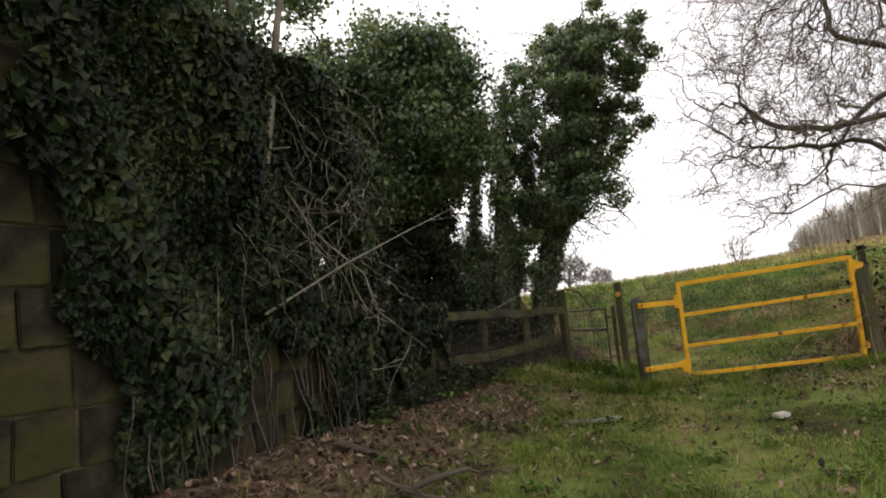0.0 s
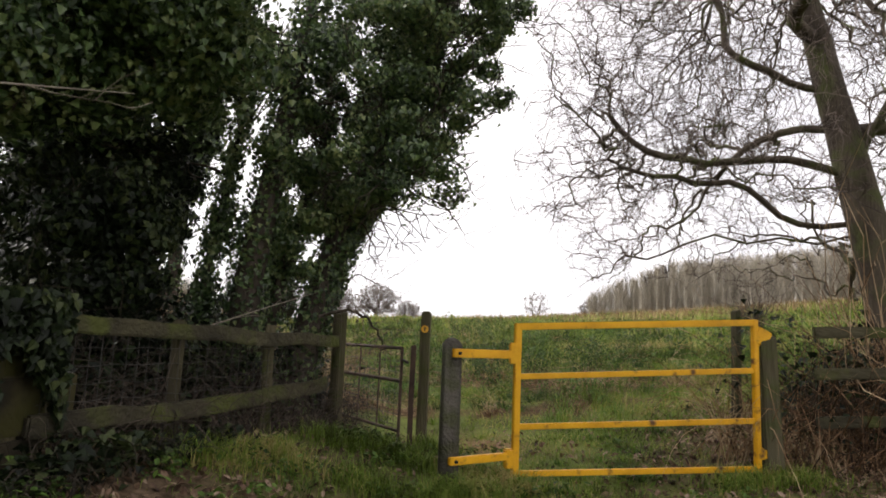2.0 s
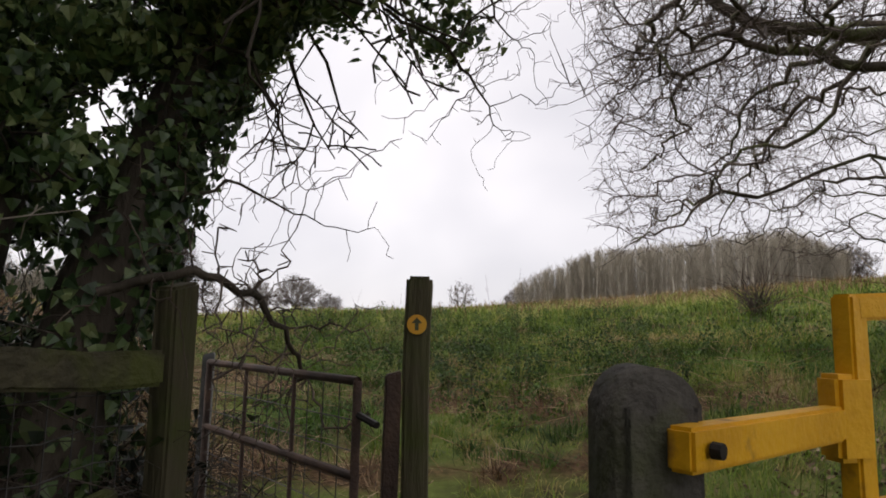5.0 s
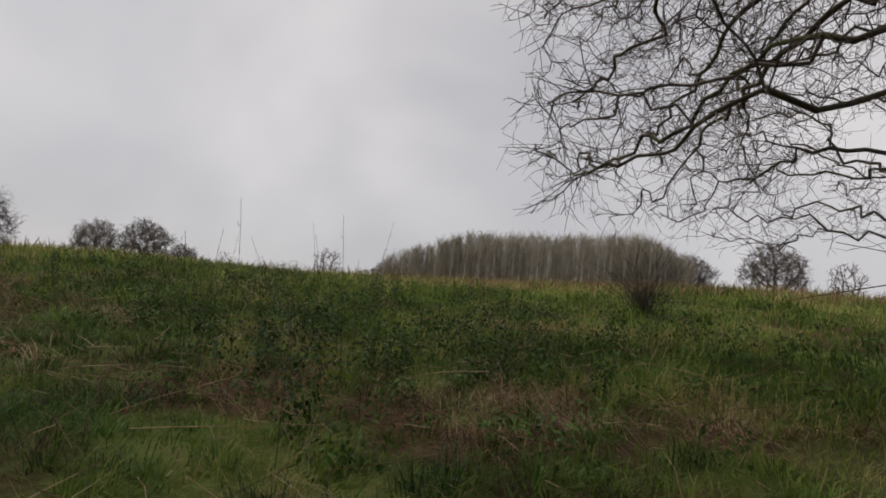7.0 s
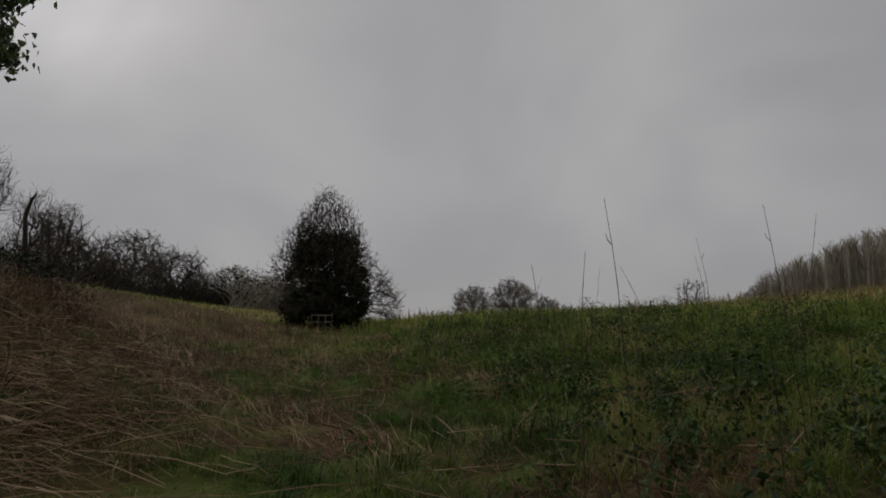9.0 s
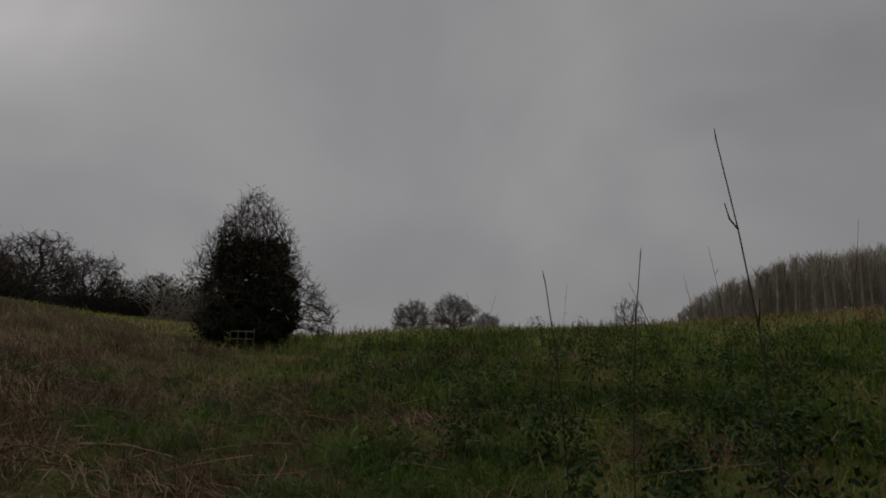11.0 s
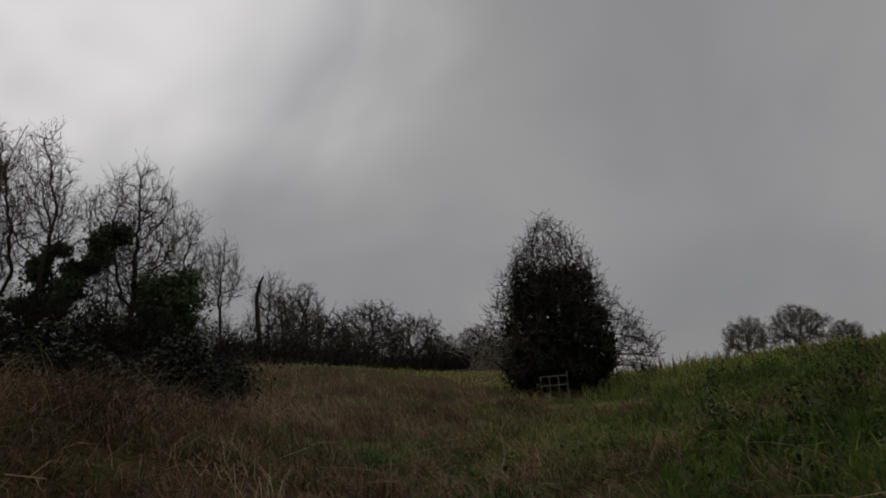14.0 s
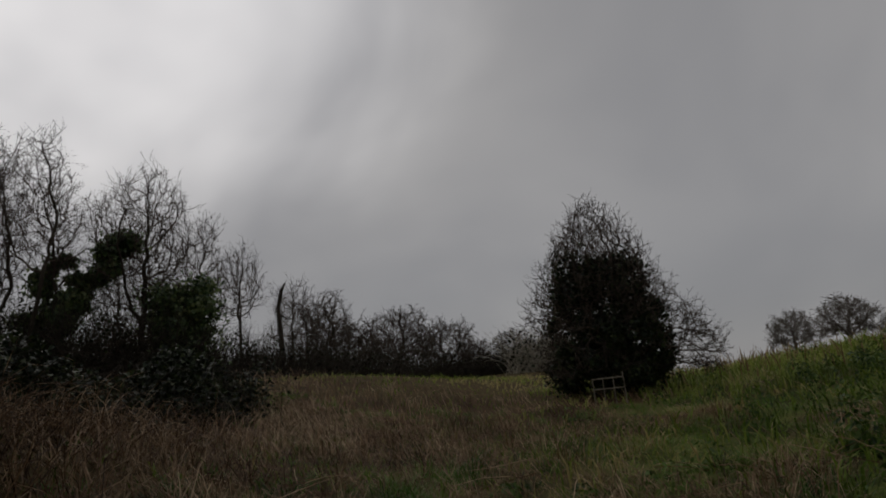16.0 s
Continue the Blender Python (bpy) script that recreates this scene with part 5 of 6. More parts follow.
def poplar_wood():
    rng = np.random.RandomState(91)
    n = 640
    root = thing("poplar_wood", (74, 78, z(74, 78)), "far plantation of pale slim leafless poplars", "woodland", kind="stuff")
    base = np.array((74, 78, z(74, 78)))
    s = np.concatenate([rng.uniform(0, 1, n - 60), rng.uniform(0, 1, 60)])
    depth = np.concatenate([rng.uniform(0, 26, n - 60), rng.uniform(0, 3, 60)])
    L, R = np.array((59.5, 95.5)), np.array((86.5, 56.0))
    u = (R - L) / np.linalg.norm(R - L)
    nrm = np.array((-u[1], u[0]))
    p = L + (R - L) * s[:, None] + nrm * depth[:, None]
    P = on_ground(p[:, 0], p[:, 1], -0.5) - base
    edge = np.minimum(s / 0.3, (1 - s) / 0.16)
    H = (9.25 + rng.normal(0, 0.2, n)) * (0.42 + 0.58 * np.clip(edge, 0, 1) ** 0.6) + 0.02 * depth
    top = P + np.stack([rng.normal(0, 0.25, n), rng.normal(0, 0.25, n), H], axis=1)
    # trunks and twigs get their haze from the pale colours
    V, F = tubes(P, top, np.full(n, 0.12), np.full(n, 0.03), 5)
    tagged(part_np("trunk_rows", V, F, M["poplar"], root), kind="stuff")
    k = 90
    f = rng.uniform(0.12, 1.0, (n, k)) ** 0.8
    o = P[:, None] + (top - P)[:, None] * f[..., None]
    a = rng.uniform(0, 2 * math.pi, (n, k))
    ln = rng.uniform(0.8, 2.2, (n, k)) * (1.1 - 0.4 * f)
    e = o + np.stack([np.cos(a) * ln * 0.55, np.sin(a) * ln * 0.55, ln * 0.95], axis=-1)
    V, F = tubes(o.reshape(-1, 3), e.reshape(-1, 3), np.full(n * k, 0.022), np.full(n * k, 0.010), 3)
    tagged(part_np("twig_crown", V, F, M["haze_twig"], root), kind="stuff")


poplar_wood()


# ---- grass and litter ----
def scatter(n, x0, x1, y0, y1, rng):
    return rng.uniform(x0, x1, n), rng.uniform(y0, y1, n)


def patchy(x, y, k=1.0):
    return bumps(x * 1.3 * k + 5, y * 1.3 * k - 2) + 0.5 * bumps(x * 3.1 * k, y * 3.1 * k)


def stuff(name, V, F, mat, label, category):
    tagged(part_np(name, V, F, M[mat]), label, category, kind="stuff")


def make_grass():
    rng = np.random.RandomState(101)
    # short turf before the gate
    x, y = scatter(105000, -1.9, 6.6, 0.6, 8.6, rng)
    lm, d = litter_mask(x, y), off_line(x, y)
    thin = mud_mask(x, y)
    keep = (d > 0.25) & (rng.uniform(0, 1, len(x)) < (1.0 - 0.82 * lm) * (1 - 0.7 * np.clip(thin, 0, 1)) * (0.65 + 0.5 * patchy(x, y)))
    x, y = x[keep], y[keep]
    h = rng.uniform(0.04, 0.11, len(x)) * (1 + 0.9 * np.clip(patchy(x, y, 0.7), -0.5, 1))
    V, F = blades(on_ground(x, y, -0.01), h, rng.uniform(0.004, 0.009, len(x)), rng.uniform(0.1, 0.9, len(x)), rng, 0.7)
    stuff("turf", V, F, "grass", "short patchy green turf on the track", "grass")
    # tufts round the posts and along the fence
    cx = np.array([2.3, 2.45, 2.86, 2.2, 1.9, 1.5, 1.0, 2.6, 5.0, 4.6, 0.6, 1.6, 2.75, 2.15])
    cy = np.array([6.55, 6.6, 6.65, 7.2, 7.5, 7.4, 6.7, 7.9, 6.1, 6.2, 6.5, 6.6, 7.1, 6.45])
    i = rng.randint(len(cx), size=9000)
    x, y = cx[i] + rng.normal(0, 0.14, 9000), cy[i] + rng.normal(0, 0.12, 9000)
    V, F = blades(on_ground(x, y, -0.01), rng.uniform(0.1, 0.26, 9000), rng.uniform(0.004, 0.008, 9000), rng.uniform(0.05, 0.7, 9000), rng, 0.8)
    stuff("grass_tufts", V, F, "grass", "longer grass tufts round the gate posts", "grass")
    # field grass near the path
    x, y = scatter(150000, -1.5, 11.0, 8.0, 24.0, rng)
    sm = straw_mask(x, y)
    keep = rng.uniform(0, 1, len(x)) < (1.0 - 0.9 * sm) * (0.7 + 0.45 * patchy(x, y, 0.8)) * np.clip(1.25 - 0.05 * (y - 8), 0.35, 1)
    keep &= (off_line(x, y) > 0.3) | (y > 11)
    keep &= rng.uniform(0, 1, len(x)) > 0.95 * mud_mask(x, y)
    x, y = x[keep], y[keep]
    side = smooth01(4.0, 6.0, x - 0.12 * (y - 10))
    h = rng.uniform(0.06, 0.2, len(x)) * (1 + 0.9 * side + 1.1 * np.clip(patchy(x, y, 0.9), -0.6, 1))
    V, F = blades(on_ground(x, y, -0.01), h, rng.uniform(0.004, 0.010, len(x)), rng.uniform(0.1, 1.25, len(x)), rng, 0.9, 6.3 * bumps(x * 0.8, y * 0.8) + rng.normal(0, 1.2, len(x)))
    stuff("meadow_grass", V, F, "field_grass", "rough green meadow grass", "grass")
    # field grass farther out, coarser
    n = 105000
    r = np.sqrt(rng.uniform(6.0 ** 2, 34.0 ** 2, n))
    a = np.radians(rng.uniform(-45, 86, n))
    x, y = FIELD[0] + r * np.sin(a), FIELD[1] + r * np.cos(a)
    keep = (x > 9.0) | (y > 17) | (x > 6.5)
    left = 1 - smooth01(-14, 12, np.degrees(a) + 9 * patchy(x, y, 0.3))
    keep &= rng.uniform(0, 1, n) < (0.72 + 0.4 * patchy(x, y, 0.4)) * (1 - 0.75 * left)
    low = 1 - 0.6 * left
    x, y, r, low = x[keep], y[keep], r[keep], low[keep]
    h = rng.uniform(0.14, 0.40, len(x)) * (1 + 0.012 * r) * low * (1 + 0.5 * np.clip(patchy(x, y, 0.5), -0.6, 1))
    wide = 0.008 + 0.0011 * r * rng.uniform(0.6, 1.4, len(x))
    lean = rng.uniform(0.05, 0.9, len(x))
    # beyond this distance the blades take the green with light painted in
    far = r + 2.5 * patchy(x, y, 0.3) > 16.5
    for pick, mat, label in ((far, "slope_grass", "tall grass up the field slope, green lightened as if sunlit"), (~far, "field_grass", "tall rough green grass at the foot of the slope")):
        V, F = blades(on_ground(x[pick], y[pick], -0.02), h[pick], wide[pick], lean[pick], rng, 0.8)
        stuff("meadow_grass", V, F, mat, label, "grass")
    # dry tall grass on the crest
    n = 26000
    r = rng.uniform(19.0, 60.0, n)
    a = np.radians(rng.uniform(-6, 82, n))
    keep = rng.uniform(0, 1, n) < 0.25 + 0.75 * smooth01(22, 50, np.degrees(a))
    r, a = r[keep], a[keep]
    x, y = FIELD[0] + r * np.sin(a), FIELD[1] + r * np.cos(a)
    V, F = blades(on_ground(x, y, -0.02), rng.uniform(0.3, 0.62, len(x)), 0.012 + 0.0009 * r, rng.uniform(0.02, 0.4, len(x)), rng, 0.4)
    stuff("dry_grass", V, F, "tan_grass", "dry tan grass along the crest of the field", "grass")
    n = 9000
    s, dep = rng.uniform(-0.25, 1.35, n), rng.uniform(-30, 2, n)
    L, R = np.array((59.5, 95.5)), np.array((86.5, 56.0))
    u = (R - L) / np.linalg.norm(R - L)
    p = L + (R - L) * s[:, None] + np.array((-u[1], u[0])) * dep[:, None]
    V, F = blades(on_ground(p[:, 0], p[:, 1], -0.05), rng.uniform(0.7, 1.5, n), rng.uniform(0.15, 0.3, n), rng.uniform(0.02, 0.4, n), rng, 0.3)
    stuff("dry_grass", V, F, "tan_grass", "band of dry grass before the far plantation", "grass")


def make_straw():
    rng = np.random.RandomState(111)
    # flattened dead grass on the bank and in the field
    n = 95000
    x, y = scatter(n, -7.0, 9.0, 9.0, 30.0, rng)
    keep = rng.uniform(0, 1, n) < straw_mask(x, y) * (0.5 + 0.5 * patchy(x, y, 0.7)) * np.clip(1.3 - 0.035 * (y - 9), 0.4, 1)
    x, y = x[keep], y[keep]
    head = 2.4 + 1.1 * bumps(x * 0.6, y * 0.6) + rng.normal(0, 0.5, len(x))
    up = np.clip((1.6 - x) / 2.2, 0, 1)
    V, F = blades(on_ground(x, y, 0.01 + 0.05 * rng.uniform(0, 1, len(x))), rng.uniform(0.18, 0.5, len(x)) * (1 + 0.5 * up), rng.uniform(0.004, 0.008, len(x)),
                  rng.uniform(0.7, 1.5, len(x)) - 0.15 * up, rng, 0.5, head)
    stuff("dead_grass", V, F, "straw", "matted straw-brown dead grass", "dead grass")
    # standing and fallen pale stalks among the litter on the track
    n = 5200
    x, y = scatter(n, -1.6, 6.8, 1.2, 8.4, rng)
    keep = (off_line(x, y) > 0.1) & (rng.uniform(0, 1, n) < 0.25 + 0.7 * litter_mask(x, y))
    x, y = x[keep], y[keep]
    V, F = blades(on_ground(x, y, 0.015), rng.uniform(0.08, 0.34, len(x)), rng.uniform(0.003, 0.006, len(x)), rng.uniform(1.1, 1.6, len(x)), rng, 0.15)
    stuff("dead_grass", V, F, "straw", "thin fallen straws on the track", "dead grass")
    # a heap of long fallen stems on the bank
    n = 1300
    x, y = rng.normal(0.5, 0.8, n), rng.normal(14.2, 1.1, n)
    p = on_ground(x, y, 0.08) + np.stack([np.zeros(n), np.zeros(n), rng.uniform(0, 0.25, n)], axis=1)
    th = rng.normal(-0.7, 1.0, n)
    d = np.stack([np.cos(th), np.sin(th) * 0.8, rng.normal(0.08, 0.2, n)], axis=1)
    parts = []
    L = rng.uniform(0.35, 1.1, n)
    for i in range(3):
        q = p + d * (L / 3)[:, None]
        parts.append(tubes(p, q, np.full(n, 0.0036), np.full(n, 0.0026), 3))
        p = q
        d = d + np.array([[0, 0, -0.16]]) + rng.normal(0, 0.06, (n, 3))
    V, F = join(parts)
    stuff("fallen_stems", V, F, "pale_straw", "heap of long dry fallen stems", "dead plants")
    # single bleached stems lying across the field
    n = 520
    x, y = scatter(n, 0.5, 10.0, 9.6, 21.0, rng)
    p = on_ground(x, y, 0.06) + np.stack([np.zeros(n), np.zeros(n), rng.uniform(0, 0.12, n)], axis=1)
    th = rng.uniform(0, 2 * math.pi, n)
    d = np.stack([np.cos(th), np.sin(th), rng.normal(0.12, 0.22, n)], axis=1)
    L = rng.uniform(0.2, 0.75, n)
    parts = []
    for i in range(3):
        q = p + d * (L / 3)[:, None]
        parts.append(tubes(p, q, np.full(n, 0.0035), np.full(n, 0.003), 3))
        p = q
        d = d + np.array([[0, 0, -0.06]]) + rng.normal(0, 0.12, (n, 3))
    V, F = join(parts)
    stuff("fallen_stems", V, F, "pale_straw", "single bleached stems lying in the field", "dead plants")


def make_litter():
    rng = np.random.RandomState(121)
    n = 42000
    x, y = scatter(n, -3.2, 9.5, 0.4, 9.2, rng)
    keep = (off_line(x, y) > 0.05) & (rng.uniform(0, 1, n) < np.clip(litter_mask(x, y) * 0.8 + 0.10 + 0.25 * smooth01(0.3, 0.8, patchy(x, y, 0.8)), 0, 1))
    x, y = x[keep], y[keep]
    nrm = np.stack([rng.normal(0, 0.5, len(x)), rng.normal(0, 0.5, len(x)), np.ones(len(x))], axis=1)
    V, F = leaf_fans(on_ground(x, y, 0.015 + 0.02 * rng.uniform(0, 1, len(x))), nrm, rng.uniform(0.035, 0.085, len(x)), rng, False)
    stuff("leaf_litter", V, F, "litter", "brown fallen leaves on the bank", "leaves")


def make_weeds():
    rng = np.random.RandomState(131)
    n = 420
    r, a = 2.2 + 21 * rng.uniform(0, 1, n) ** 0.8, np.radians(rng.uniform(-6, 82, n))
    cx, cy = FIELD[0] + r * np.sin(a), FIELD[1] + r * np.cos(a)
    keep = rng.uniform(0, 1, n) < 0.35 + 0.65 * smooth01(0, 28, np.degrees(a))
    cx, cy = cx[keep], cy[keep]
    n = len(cx)
    k = 80
    i = np.repeat(np.arange(n), k)
    size = rng.uniform(0.07, 0.24, n)[i]
    d = rng.normal(0, 1, (n * k, 3))
    d /= np.linalg.norm(d, axis=1, keepdims=True)
    P = on_ground(cx[i], cy[i]) + d * size[:, None] * np.array([[1, 1, 0.9]]) + np.array([[0, 0, 1.0]]) * size[:, None] * 0.7
    V, F = leaf_fans(P, d + np.array([[0, 0, 0.6]]), rng.uniform(0.025, 0.065, n * k), rng, False)
    stuff("weeds", V, F, "weed", "clumps of dark green nettles and docks in the field", "weeds")
    # a stand of taller dark plants
    n = 950
    cx, cy = rng.uniform(4.5, 12.5, n), rng.uniform(11.4, 27.0, n)
    keep = (rng.uniform(0, 1, n) < 0.08 + 0.35 * (1 - smooth01(7.5, 9.0, cx)) * smooth01(12.2, 13.2, cy) * (1 - smooth01(16, 18, cy)) + 0.6 * smooth01(0.05, 0.4, patchy(cx, cy, 0.75))) & (cx > 4.9 - 0.1 * np.clip(cy - 16, 0, 6))
    cx, cy = cx[keep], cy[keep]
    i = np.repeat(np.arange(len(cx)), 105)
    d = rng.normal(0, 1, (len(i), 3))
    d /= np.linalg.norm(d, axis=1, keepdims=True)
    size = rng.uniform(0.12, 0.32, len(cx))[i]
    P = on_ground(cx[i], cy[i]) + d * size[:, None] * np.array([[0.65, 0.65, 1.25]]) + np.array([[0, 0, 1.0]]) * size[:, None]
    V, F = leaf_fans(P, d + np.array([[0, 0, 0.6]]), rng.uniform(0.025, 0.06, len(i)), rng, False)
    stuff("weeds", V, F, "dock", "stand of dark leafy docks and nettles up the slope", "weeds")
    n = 380
    cx, cy = rng.uniform(-1.6, 4.5, n), rng.uniform(2.0, 8.2, n)
    keep = (off_line(cx, cy) > 0.15) & (rng.uniform(0, 1, n) < 0.18 + 0.8 * smooth01(1.6, 0.5, off_line(cx, cy)) * smooth01(2.6, 4.5, cy))
    cx, cy = cx[keep], cy[keep]
    i = np.repeat(np.arange(len(cx)), 45)
    d = rng.normal(0, 1, (len(i), 3))
    P = on_ground(cx[i], cy[i], 0.05) + d * np.array([[0.07, 0.07, 0.035]])
    V, F = leaf_fans(P, np.abs(d) * np.array([[0.3, 0.3, 1]]) + np.array([[0, 0, 0.6]]), rng.uniform(0.03, 0.07, len(i)), rng, False)
    stuff("weeds", V, F, "weed", "low green weeds along the wall and fence foot", "weeds")


def tussocks(n, k, box, seed, mat, length, label, mask=None, width=0.006, lean=(0.2, 1.3), spread=0.07):
    """Separate tufts of long blades that arch outwards."""
    rng = np.random.RandomState(seed)
    cx, cy = scatter(n, *box, rng)
    if mask is not None:
        keep = rng.uniform(0, 1, n) < mask(cx, cy)
        cx, cy = cx[keep], cy[keep]
    keep = rng.uniform(0, 1, len(cx)) > 1.2 * mud_mask(cx, cy)
    cx, cy = cx[keep], cy[keep]
    i = np.repeat(np.arange(len(cx)), k)
    a = rng.uniform(0, 2 * math.pi, len(i))
    rad = np.abs(rng.normal(0, spread, len(i)))
    x, y = cx[i] + np.cos(a) * rad, cy[i] + np.sin(a) * rad
    size = rng.uniform(0.6, 1.3, len(cx))[i]
    V, F = blades(on_ground(x, y, -0.01), size * rng.uniform(*length, len(i)), rng.uniform(0.6, 1.3, len(i)) * width, rng.uniform(*lean, len(i)), rng, 0.8, a + rng.normal(0, 0.5, len(i)))
    stuff("tussocks", V, F, mat, label, "grass")


tussocks(420, 70, (1.5, 12.0, 8.6, 22.0), 161, "field_grass", (0.16, 0.36), "arching green grass tussocks", lambda x, y: 0.35 + 0.65 * smooth01(3.6, 5.5, x))
def patch_mask(x, y, lo, hi, k=0.6, shift=0.0):
    return smooth01(lo, hi, patchy(x + shift, y - shift, k))


tussocks(700, 110, (1.0, 11.5, 8.8, 21.0), 166, "lush", (0.12, 0.30), "dense lush dark green grass clumps", lambda x, y: patch_mask(x, y, 0.0, 0.35), 0.007, (0.2, 1.2), 0.13)
tussocks(260, 80, (0.4, 5.6, 2.2, 8.4), 167, "lush", (0.05, 0.13), "lush green patches in the turf", lambda x, y: patch_mask(x, y, 0.05, 0.3, 0.8, 3.0) * (off_line(x, y) > 0.45) * (1 - 0.8 * litter_mask(x, y)), 0.006, (0.2, 1.2), 0.12)
tussocks(420, 60, (1.5, 11.0, 9.2, 20.0), 168, "straw", (0.18, 0.42), "patches of dead straw in the green field", lambda x, y: patch_mask(x, y, 0.1, 0.4, 0.6, 7.0), 0.005, (0.6, 1.5), 0.16)
tussocks(900, 60, (-6.0, 11.0, 9.2, 26.0), 162, "straw", (0.15, 0.42), "straw-brown dead grass tussocks", lambda x, y: 0.12 + 0.88 * straw_mask(x, y), 0.006, (0.3, 1.5), 0.12)
tussocks(800, 60, (-5.0, 5.5, 11.5, 27.0), 163, "lush", (0.08, 0.2), "low green tufts in the dead grass", None, 0.007, (0.3, 1.3), 0.11)
tussocks(800, 50, (-4.0, 4.5, 15.0, 25.0), 169, "pale_straw", (0.2, 0.5), "bleached clumps of fallen straw", lambda x, y: straw_mask(x, y) * ((x < 2.2) | (y > 17.2)), 0.005, (0.5, 1.5), 0.14)
tussocks(120, 60, (-0.4, 5.4, 2.0, 8.2), 164, "grass", (0.07, 0.16), "coarse green tufts on the track", lambda x, y: (off_line(x, y) > 0.5) * (1 - 0.6 * litter_mask(x, y)), 0.007, (0.2, 1.2), 0.08)
tussocks(70, 40, (0.0, 6.0, 2.0, 8.4), 165, "straw", (0.1, 0.26), "thin dry tufts on the track", lambda x, y: (off_line(x, y) > 0.4) * 1.0, 0.004, (0.5, 1.5), 0.08)


def stalk(x, y, h, lean, seed, thick=0.003):
    rng = np.random.RandomState(seed)
    root = thing("dead_stalk", (x, y, z(x, y)), "tall thin dry weed stalk standing in the grass", "stalk", "dead stalks")
    p, pts = np.array((0, 0, -0.03)), []
    d = unit(np.array((lean[0] * 0.3, lean[1] * 0.3, 1.0)))
    pts.append(p)
    for i in range(8):
        p = p + d * h / 8
        pts.append(p)
        d = unit(d + np.array((lean[0], lean[1], 0)) * 0.08 + rng.normal(0, 0.03, 3))
    V, F = line_tubes(pts, thick * np.linspace(1, 0.4, 9), 5)
    part_np("stem", V, F, M["twig"], root)
    for i in (4, 5, 6, 7):
        t = rng.uniform(0, 2 * math.pi)
        V, F = line_tubes([pts[i], pts[i] + np.array((math.cos(t) * 0.02, math.sin(t) * 0.02, 0.02)), pts[i] + np.array((math.cos(t) * 0.03, math.sin(t) * 0.03, 0.05))], [0.002, 0.002, 0.001], 4)
        part_np("side_shoot", V, F, M["twig"], root)
    V, F = line_tubes([pts[8], pts[8] + d * 0.012, pts[8] + d * 0.03], [0.0012, 0.0015, 0.0006], 5)
    part_np("seed_head", V, F, M["twig"], root)


make_grass()
make_straw()
make_litter()
make_weeds()
for i, (sx, sy, h, lx, ly) in enumerate(((4.67, 12.47, 2.04 - z(4.67, 12.47), 0.0, 0.0), (4.46, 12.88, 1.76 - z(4.46, 12.88), -0.18, 0.1), (4.62, 13.0, 1.84 - z(4.62, 13.0), 0.02, 0.04), (5.98, 13.24, 2.18 - z(5.98, 13.24), -0.25, -0.08),
                                         (4.55, 11.35, 1.4 - z(4.55, 11.35), -0.08, -0.1), (6.3, 13.3, 1.25, 0.1, 0.0), (6.5, 13.9, 1.1, -0.2, 0), (5.9, 14.6, 1.3, -0.3, 0.1), (6.9, 15.6, 1.5, -0.3, 0.1), (7.4, 15.2, 1.7, 0.3, 0), (5.6, 17.3, 1.3, -0.4, 0.3), (6.6, 18.4, 1.35, 0.2, 0.1),
                                         (7.9, 17.5, 1.4, -0.2, 0), (4.2, 17.6, 0.9, 0.5, 0), (1.55, 17.2, 0.75, 0.1, 0), (6.0, 19.6, 1.3, 0.4, 0), (8.6, 16.4, 1.3, 0.1, 0.2), (3.2, 10.1, 0.55, -0.1, 0.1))):
    stalk(sx, sy, h, (lx, ly), 200 + i)


# ---- small things on the track and by the wall ----
def slab():
    x, y = 2.69, 4.44
    bm = box_bm((0.14, 0.10, 0.04), (0, 0, 0.02), 0.008, 0.01, 1, 4)
    ob = part("stone_slab", bm, M["slab"], None, "small pale broken slab lying in the grass")
    ob.matrix_world = pose(x, y, z(x, y) + 0.015, 4, -3, 12)
    tagged(ob, category="stone")


def plank():
    x, y = 1.1, 5.05
    bm = box_bm((0.62, 0.10, 0.03), (0, 0, 0.015), 0.006, 0.012, 6, 9)
    ob = part("wooden_plank", bm, M["pale_twig"], None, "short weathered plank trodden into the turf")
    ob.matrix_world = pose(x, y, z(x, y) + 0.012, 0, 0, -4)
    tagged(ob, category="plank")


def dead_branch(x, y, turn, length, r, seed, label, lift=0.05):
    t = Tree(seed)
    root = thing("dead_branch", (x, y, z(x, y) + lift), label, "branch", "dead branches", turn=turn)
    t.limb((0, 0, 0), (1, 0, 0.05), length, r, 0, 2, 6, 0.16, (0, 0, -0.06), 3, 0.6, 0.4, 0.3, 0.004)
    t.part("stem", (0,), M["twig"], root, 7)
    t.part("twig_crown", (1, 2), M["twig"], root, 4)


slab()
plank()
dead_branch(-0.75, 2.9, 35, 0.9, 0.03, 141, "weathered broken branch lying in the leaves")
dead_branch(-0.2, 2.7, 160, 0.8, 0.025, 142, "grey broken branch lying in the leaves")
dead_branch(-1.2, 3.5, -20, 1.1, 0.03, 143, "brown dead branch lying below the ivy")
dead_branch(2.7, 2.6, -70, 1.0, 0.007, 144, "thin dry twig lying on the turf", 0.02)
dead_branch(3.4, 3.9, 20, 1.1, 0.007, 145, "thin dry twig lying on the turf", 0.02)


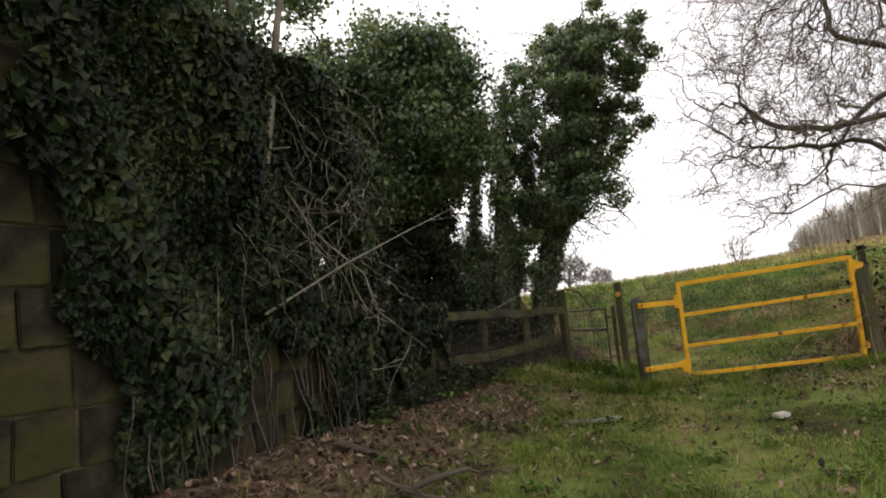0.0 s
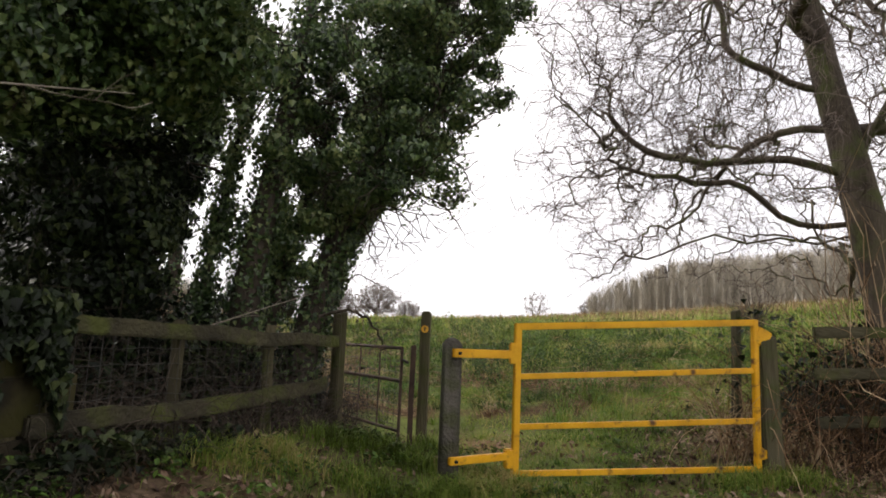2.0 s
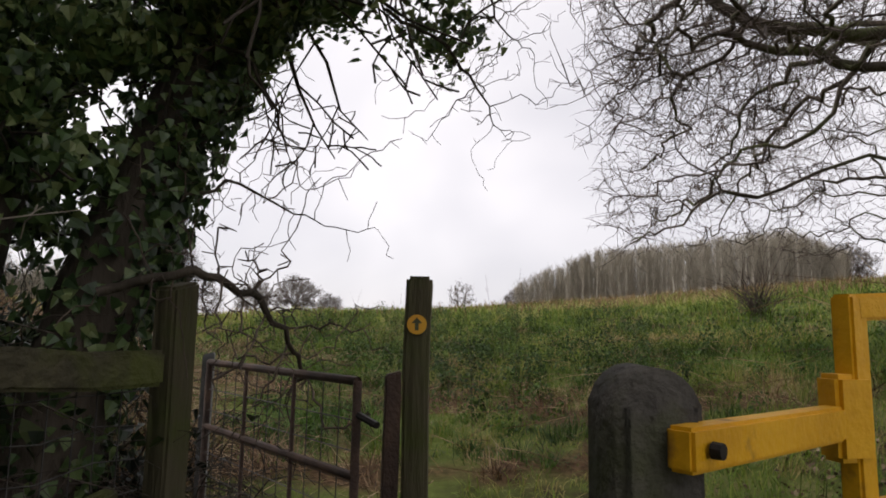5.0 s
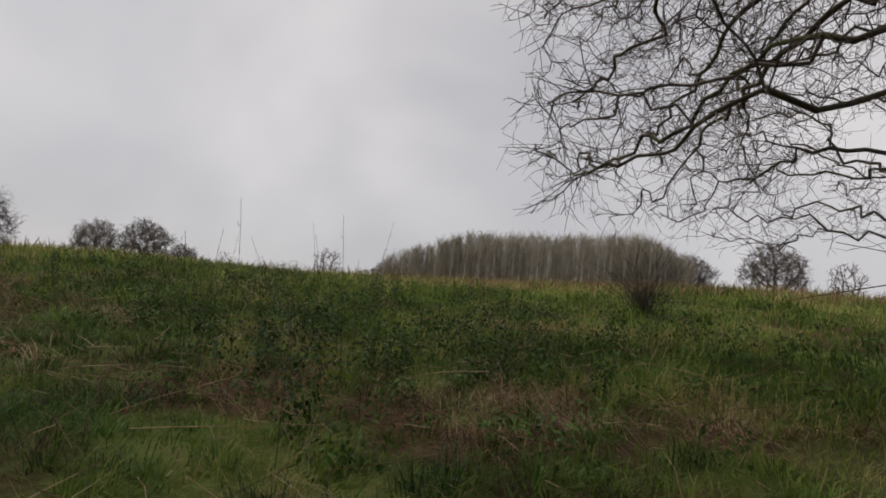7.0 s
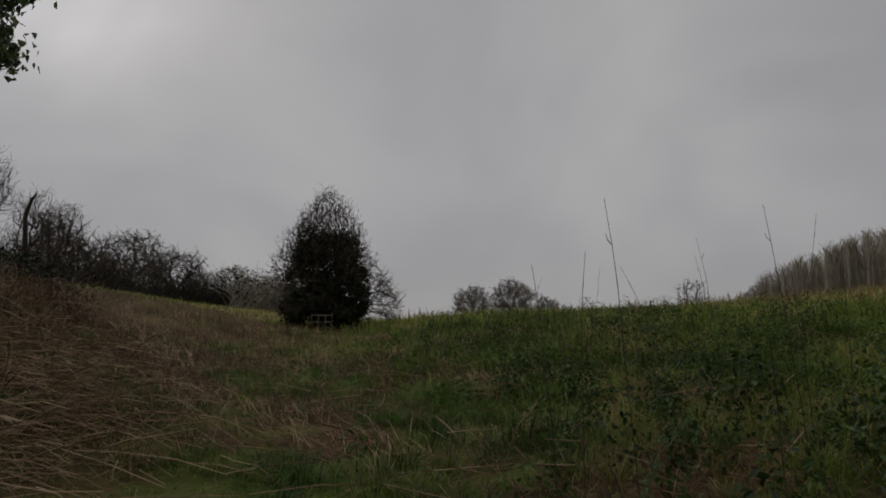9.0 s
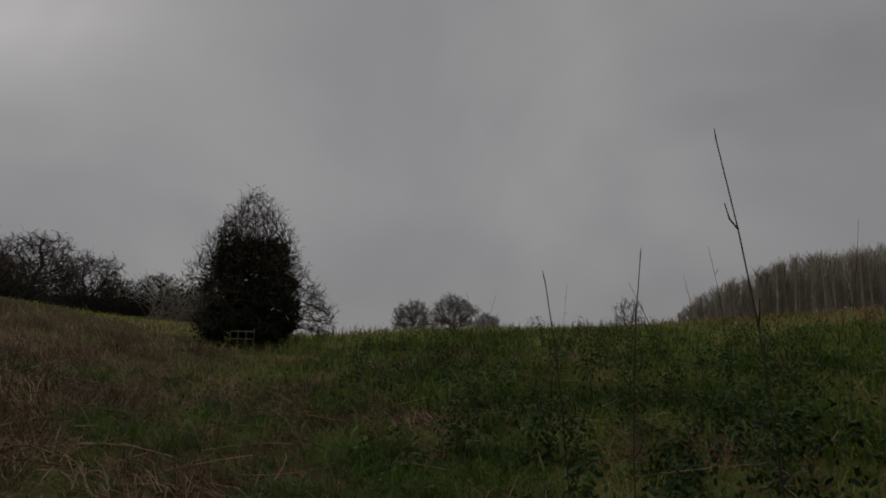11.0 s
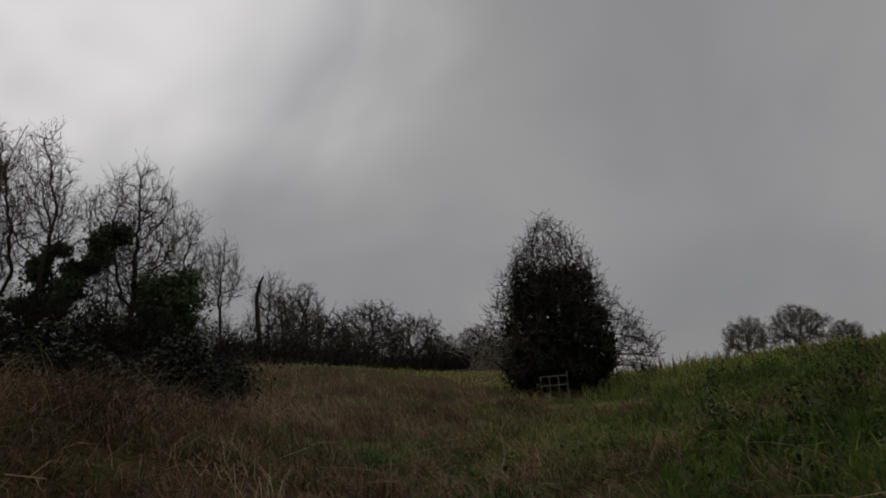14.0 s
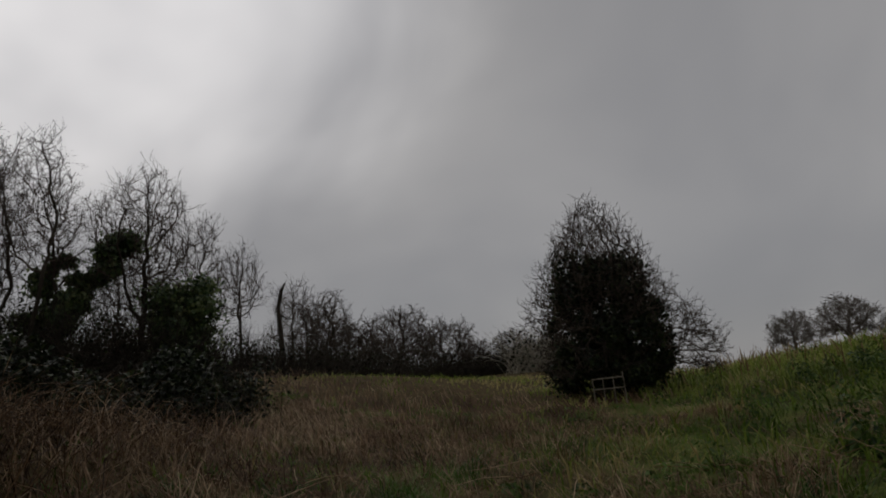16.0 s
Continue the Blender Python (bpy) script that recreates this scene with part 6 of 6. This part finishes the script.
def hanging_branch(points, r, seed, label, kids=4, mat="pale_twig", ratio=0.4):
    """A bare branch along given places, with side twigs."""
    t = Tree(seed)
    pts = np.array(points, float)
    root = thing("bare_branch", tuple(pts[0]), label, "branch")
    pts = pts - pts[0]
    n = len(pts)
    for i in range(n - 1):
        t.add(0, pts[i], pts[i + 1], r * (1 - 0.75 * i / (n - 1)), r * (1 - 0.75 * (i + 1) / (n - 1)))
    for k in range(kids):
        s = (k + 0.6) / kids * (n - 1)
        i = min(n - 2, int(s))
        o = pts[i] + (pts[i + 1] - pts[i]) * (s - i)
        ax = unit(pts[i + 1] - pts[i])
        d = unit(ax * 0.7 + t.rng.normal(0, 0.55, 3))
        t.limb(o, d, ratio * t.rng.uniform(0.6, 1.3), r * 0.4, 1, 2, 4, 0.18, (0, 0, 0), 3, 0.7, 0.55, 0.3, 0.0025)
    t.part("stem", (0,), M[mat], root, 6)
    t.part("twig_crown", (1, 2), M[mat], root, 3)


def twig_spray(points, seed, label, wide, n, mat="twig", sag=0.0, tip=0.0014):
    """A leafless spray that branches out along its stem."""
    rng = np.random.RandomState(seed)
    pts = np.array(points, float)
    root = thing("bare_branch", tuple(pts[0]), label, "branch")
    pts = pts - pts[0]
    P = [pts[0]]
    for a, b in zip(pts[:-1], pts[1:]):
        m = max(2, int(np.linalg.norm(b - a) / 0.05))
        P += [a + (b - a) * (k + 1) / m + rng.normal(0, 0.008, 3) for k in range(m)]
    s = rng.uniform(0.2, 1.0, n)
    i = np.minimum((s * (len(P) - 1)).astype(int), len(P) - 1)
    A = np.array(P)[i] + rng.normal(0, wide, (n, 3)) * (0.5 + s[:, None]) + np.array([[0, 0, -sag]]) * s[:, None]
    Q, parent = grow(P, [0] + list(range(len(P) - 1)), A, seed, 0.045, 0.05, 0.6, 30, 0.3)
    R = thickness(Q, parent, tip, 2.3, 0.02)
    branch_parts(root, Q, parent, R, 0.006, "dark_bark", mat, rng, None, limb_name="side_branch")


hanging_branch([(-1.62, 3.3, 1.48), (-1.1, 3.95, 1.85), (-0.55, 4.75, 2.2), (0.02, 5.65, 2.56)], 0.012, 151, "long pale bare shoot sticking out of the ivy", 2)
hanging_branch([(-1.6, 3.5, 2.7), (-1.24, 3.49, 2.06), (-0.9, 3.5, 1.72), (-0.81, 3.5, 1.42), (-0.48, 3.5, 1.12)], 0.008, 152, "thin pale branch hanging over the wall", 5)
twig_spray([(-1.6, 3.6, 2.35), (-1.2, 3.6, 2.25), (-0.85, 3.6, 2.2)], 153, "forked pale branch jutting from the ivy", 0.12, 90, "pale_twig", tip=0.003)
hanging_branch([(0.45, 7.3, 1.35), (0.95, 7.65, 1.55), (1.4, 8.0, 1.72)], 0.007, 154, "pale broken stick leaning above the fence", 3, "pale_twig", 0.25)


twig_spray([(1.45, 8.2, 1.5), (1.72, 8.12, 1.58), (1.96, 8.3, 1.5), (2.1, 8.4, 1.36), (2.2, 8.5, 1.2)], 158, "dark twiggy branch drooping over the small gate", 0.12, 240, sag=0.05, tip=0.002)
twig_spray([(2.55, 8.7, 2.95), (2.85, 8.6, 2.78), (3.05, 8.55, 2.5)], 159, "leafless spray hanging below the ivied crown", 0.14, 180, sag=0.08)
twig_spray([(2.75, 8.8, 3.6), (3.05, 8.7, 3.3), (3.2, 8.65, 2.95)], 160, "leafless spray hanging from the edge of the ivied crown", 0.15, 180, sag=0.08)
twig_spray([(1.7, 8.65, 2.55), (1.88, 8.5, 2.5), (2.0, 8.45, 2.3), (2.05, 8.42, 2.1)], 166, "leafless spray beside the leaning stem", 0.11, 200, sag=0.05)
twig_spray([(1.55, 8.55, 1.8), (1.85, 8.45, 1.95), (2.1, 8.4, 1.85)], 167, "fine leafless spray low on the leaning stem", 0.13, 160)


def vine_tangle():
    """Dead pale vine stems that hang in loops before the ivy."""
    rng = np.random.RandomState(170)
    n = 120
    root = thing("dead_vines", (-1.15, 3.85, 2.3), "tangle of pale dead vine stems hanging before the ivy", "vines", kind="stuff")
    s = rng.uniform(0, 1, n)
    p = np.stack([-0.85 + 1.1 * s, -0.75 + 0.95 * s + rng.normal(0, 0.1, n), rng.uniform(-0.5, 1.1, n)], axis=1) + np.array([[0.12, -0.05, 0]])
    d = rng.normal(0, 1, (n, 3)) * np.array([[0.7, 0.4, 0.8]]) + np.array([[0.2, 0, -0.5]])
    L = rng.uniform(0.25, 0.9, n)
    r = rng.uniform(0.0016, 0.0042, n)
    parts = []
    for i in range(6):
        d = d / np.linalg.norm(d, axis=1, keepdims=True)
        q = p + d * (L / 6)[:, None]
        parts.append(tubes(p, q, r, r * 0.9, 3))
        p, r = q, r * 0.9
        d = d + rng.normal(0, 0.3, (n, 3)) + np.array([[0, 0, -0.15]])
    V, F = join(parts)
    tagged(part_np("stem_tangle", V, F, M["pale_twig"], root), kind="stuff")


vine_tangle()
# broken trunks above the wall
hanging_branch([(-1.85, 3.45, 1.9), (-1.55, 3.28, 2.6), (-1.46, 3.27, 3.1), (-1.38, 3.3, 3.7), (-1.2, 3.3, 4.6)], 0.06, 157, "pale leaning trunk split at its foot", 1)
hanging_branch([(-2.0, 3.5, 2.2), (-1.85, 3.4, 2.9), (-1.78, 3.35, 3.4), (-1.7, 3.3, 4.6)], 0.05, 156, "barkless broken trunk rising from the ivy", 0, "twig")
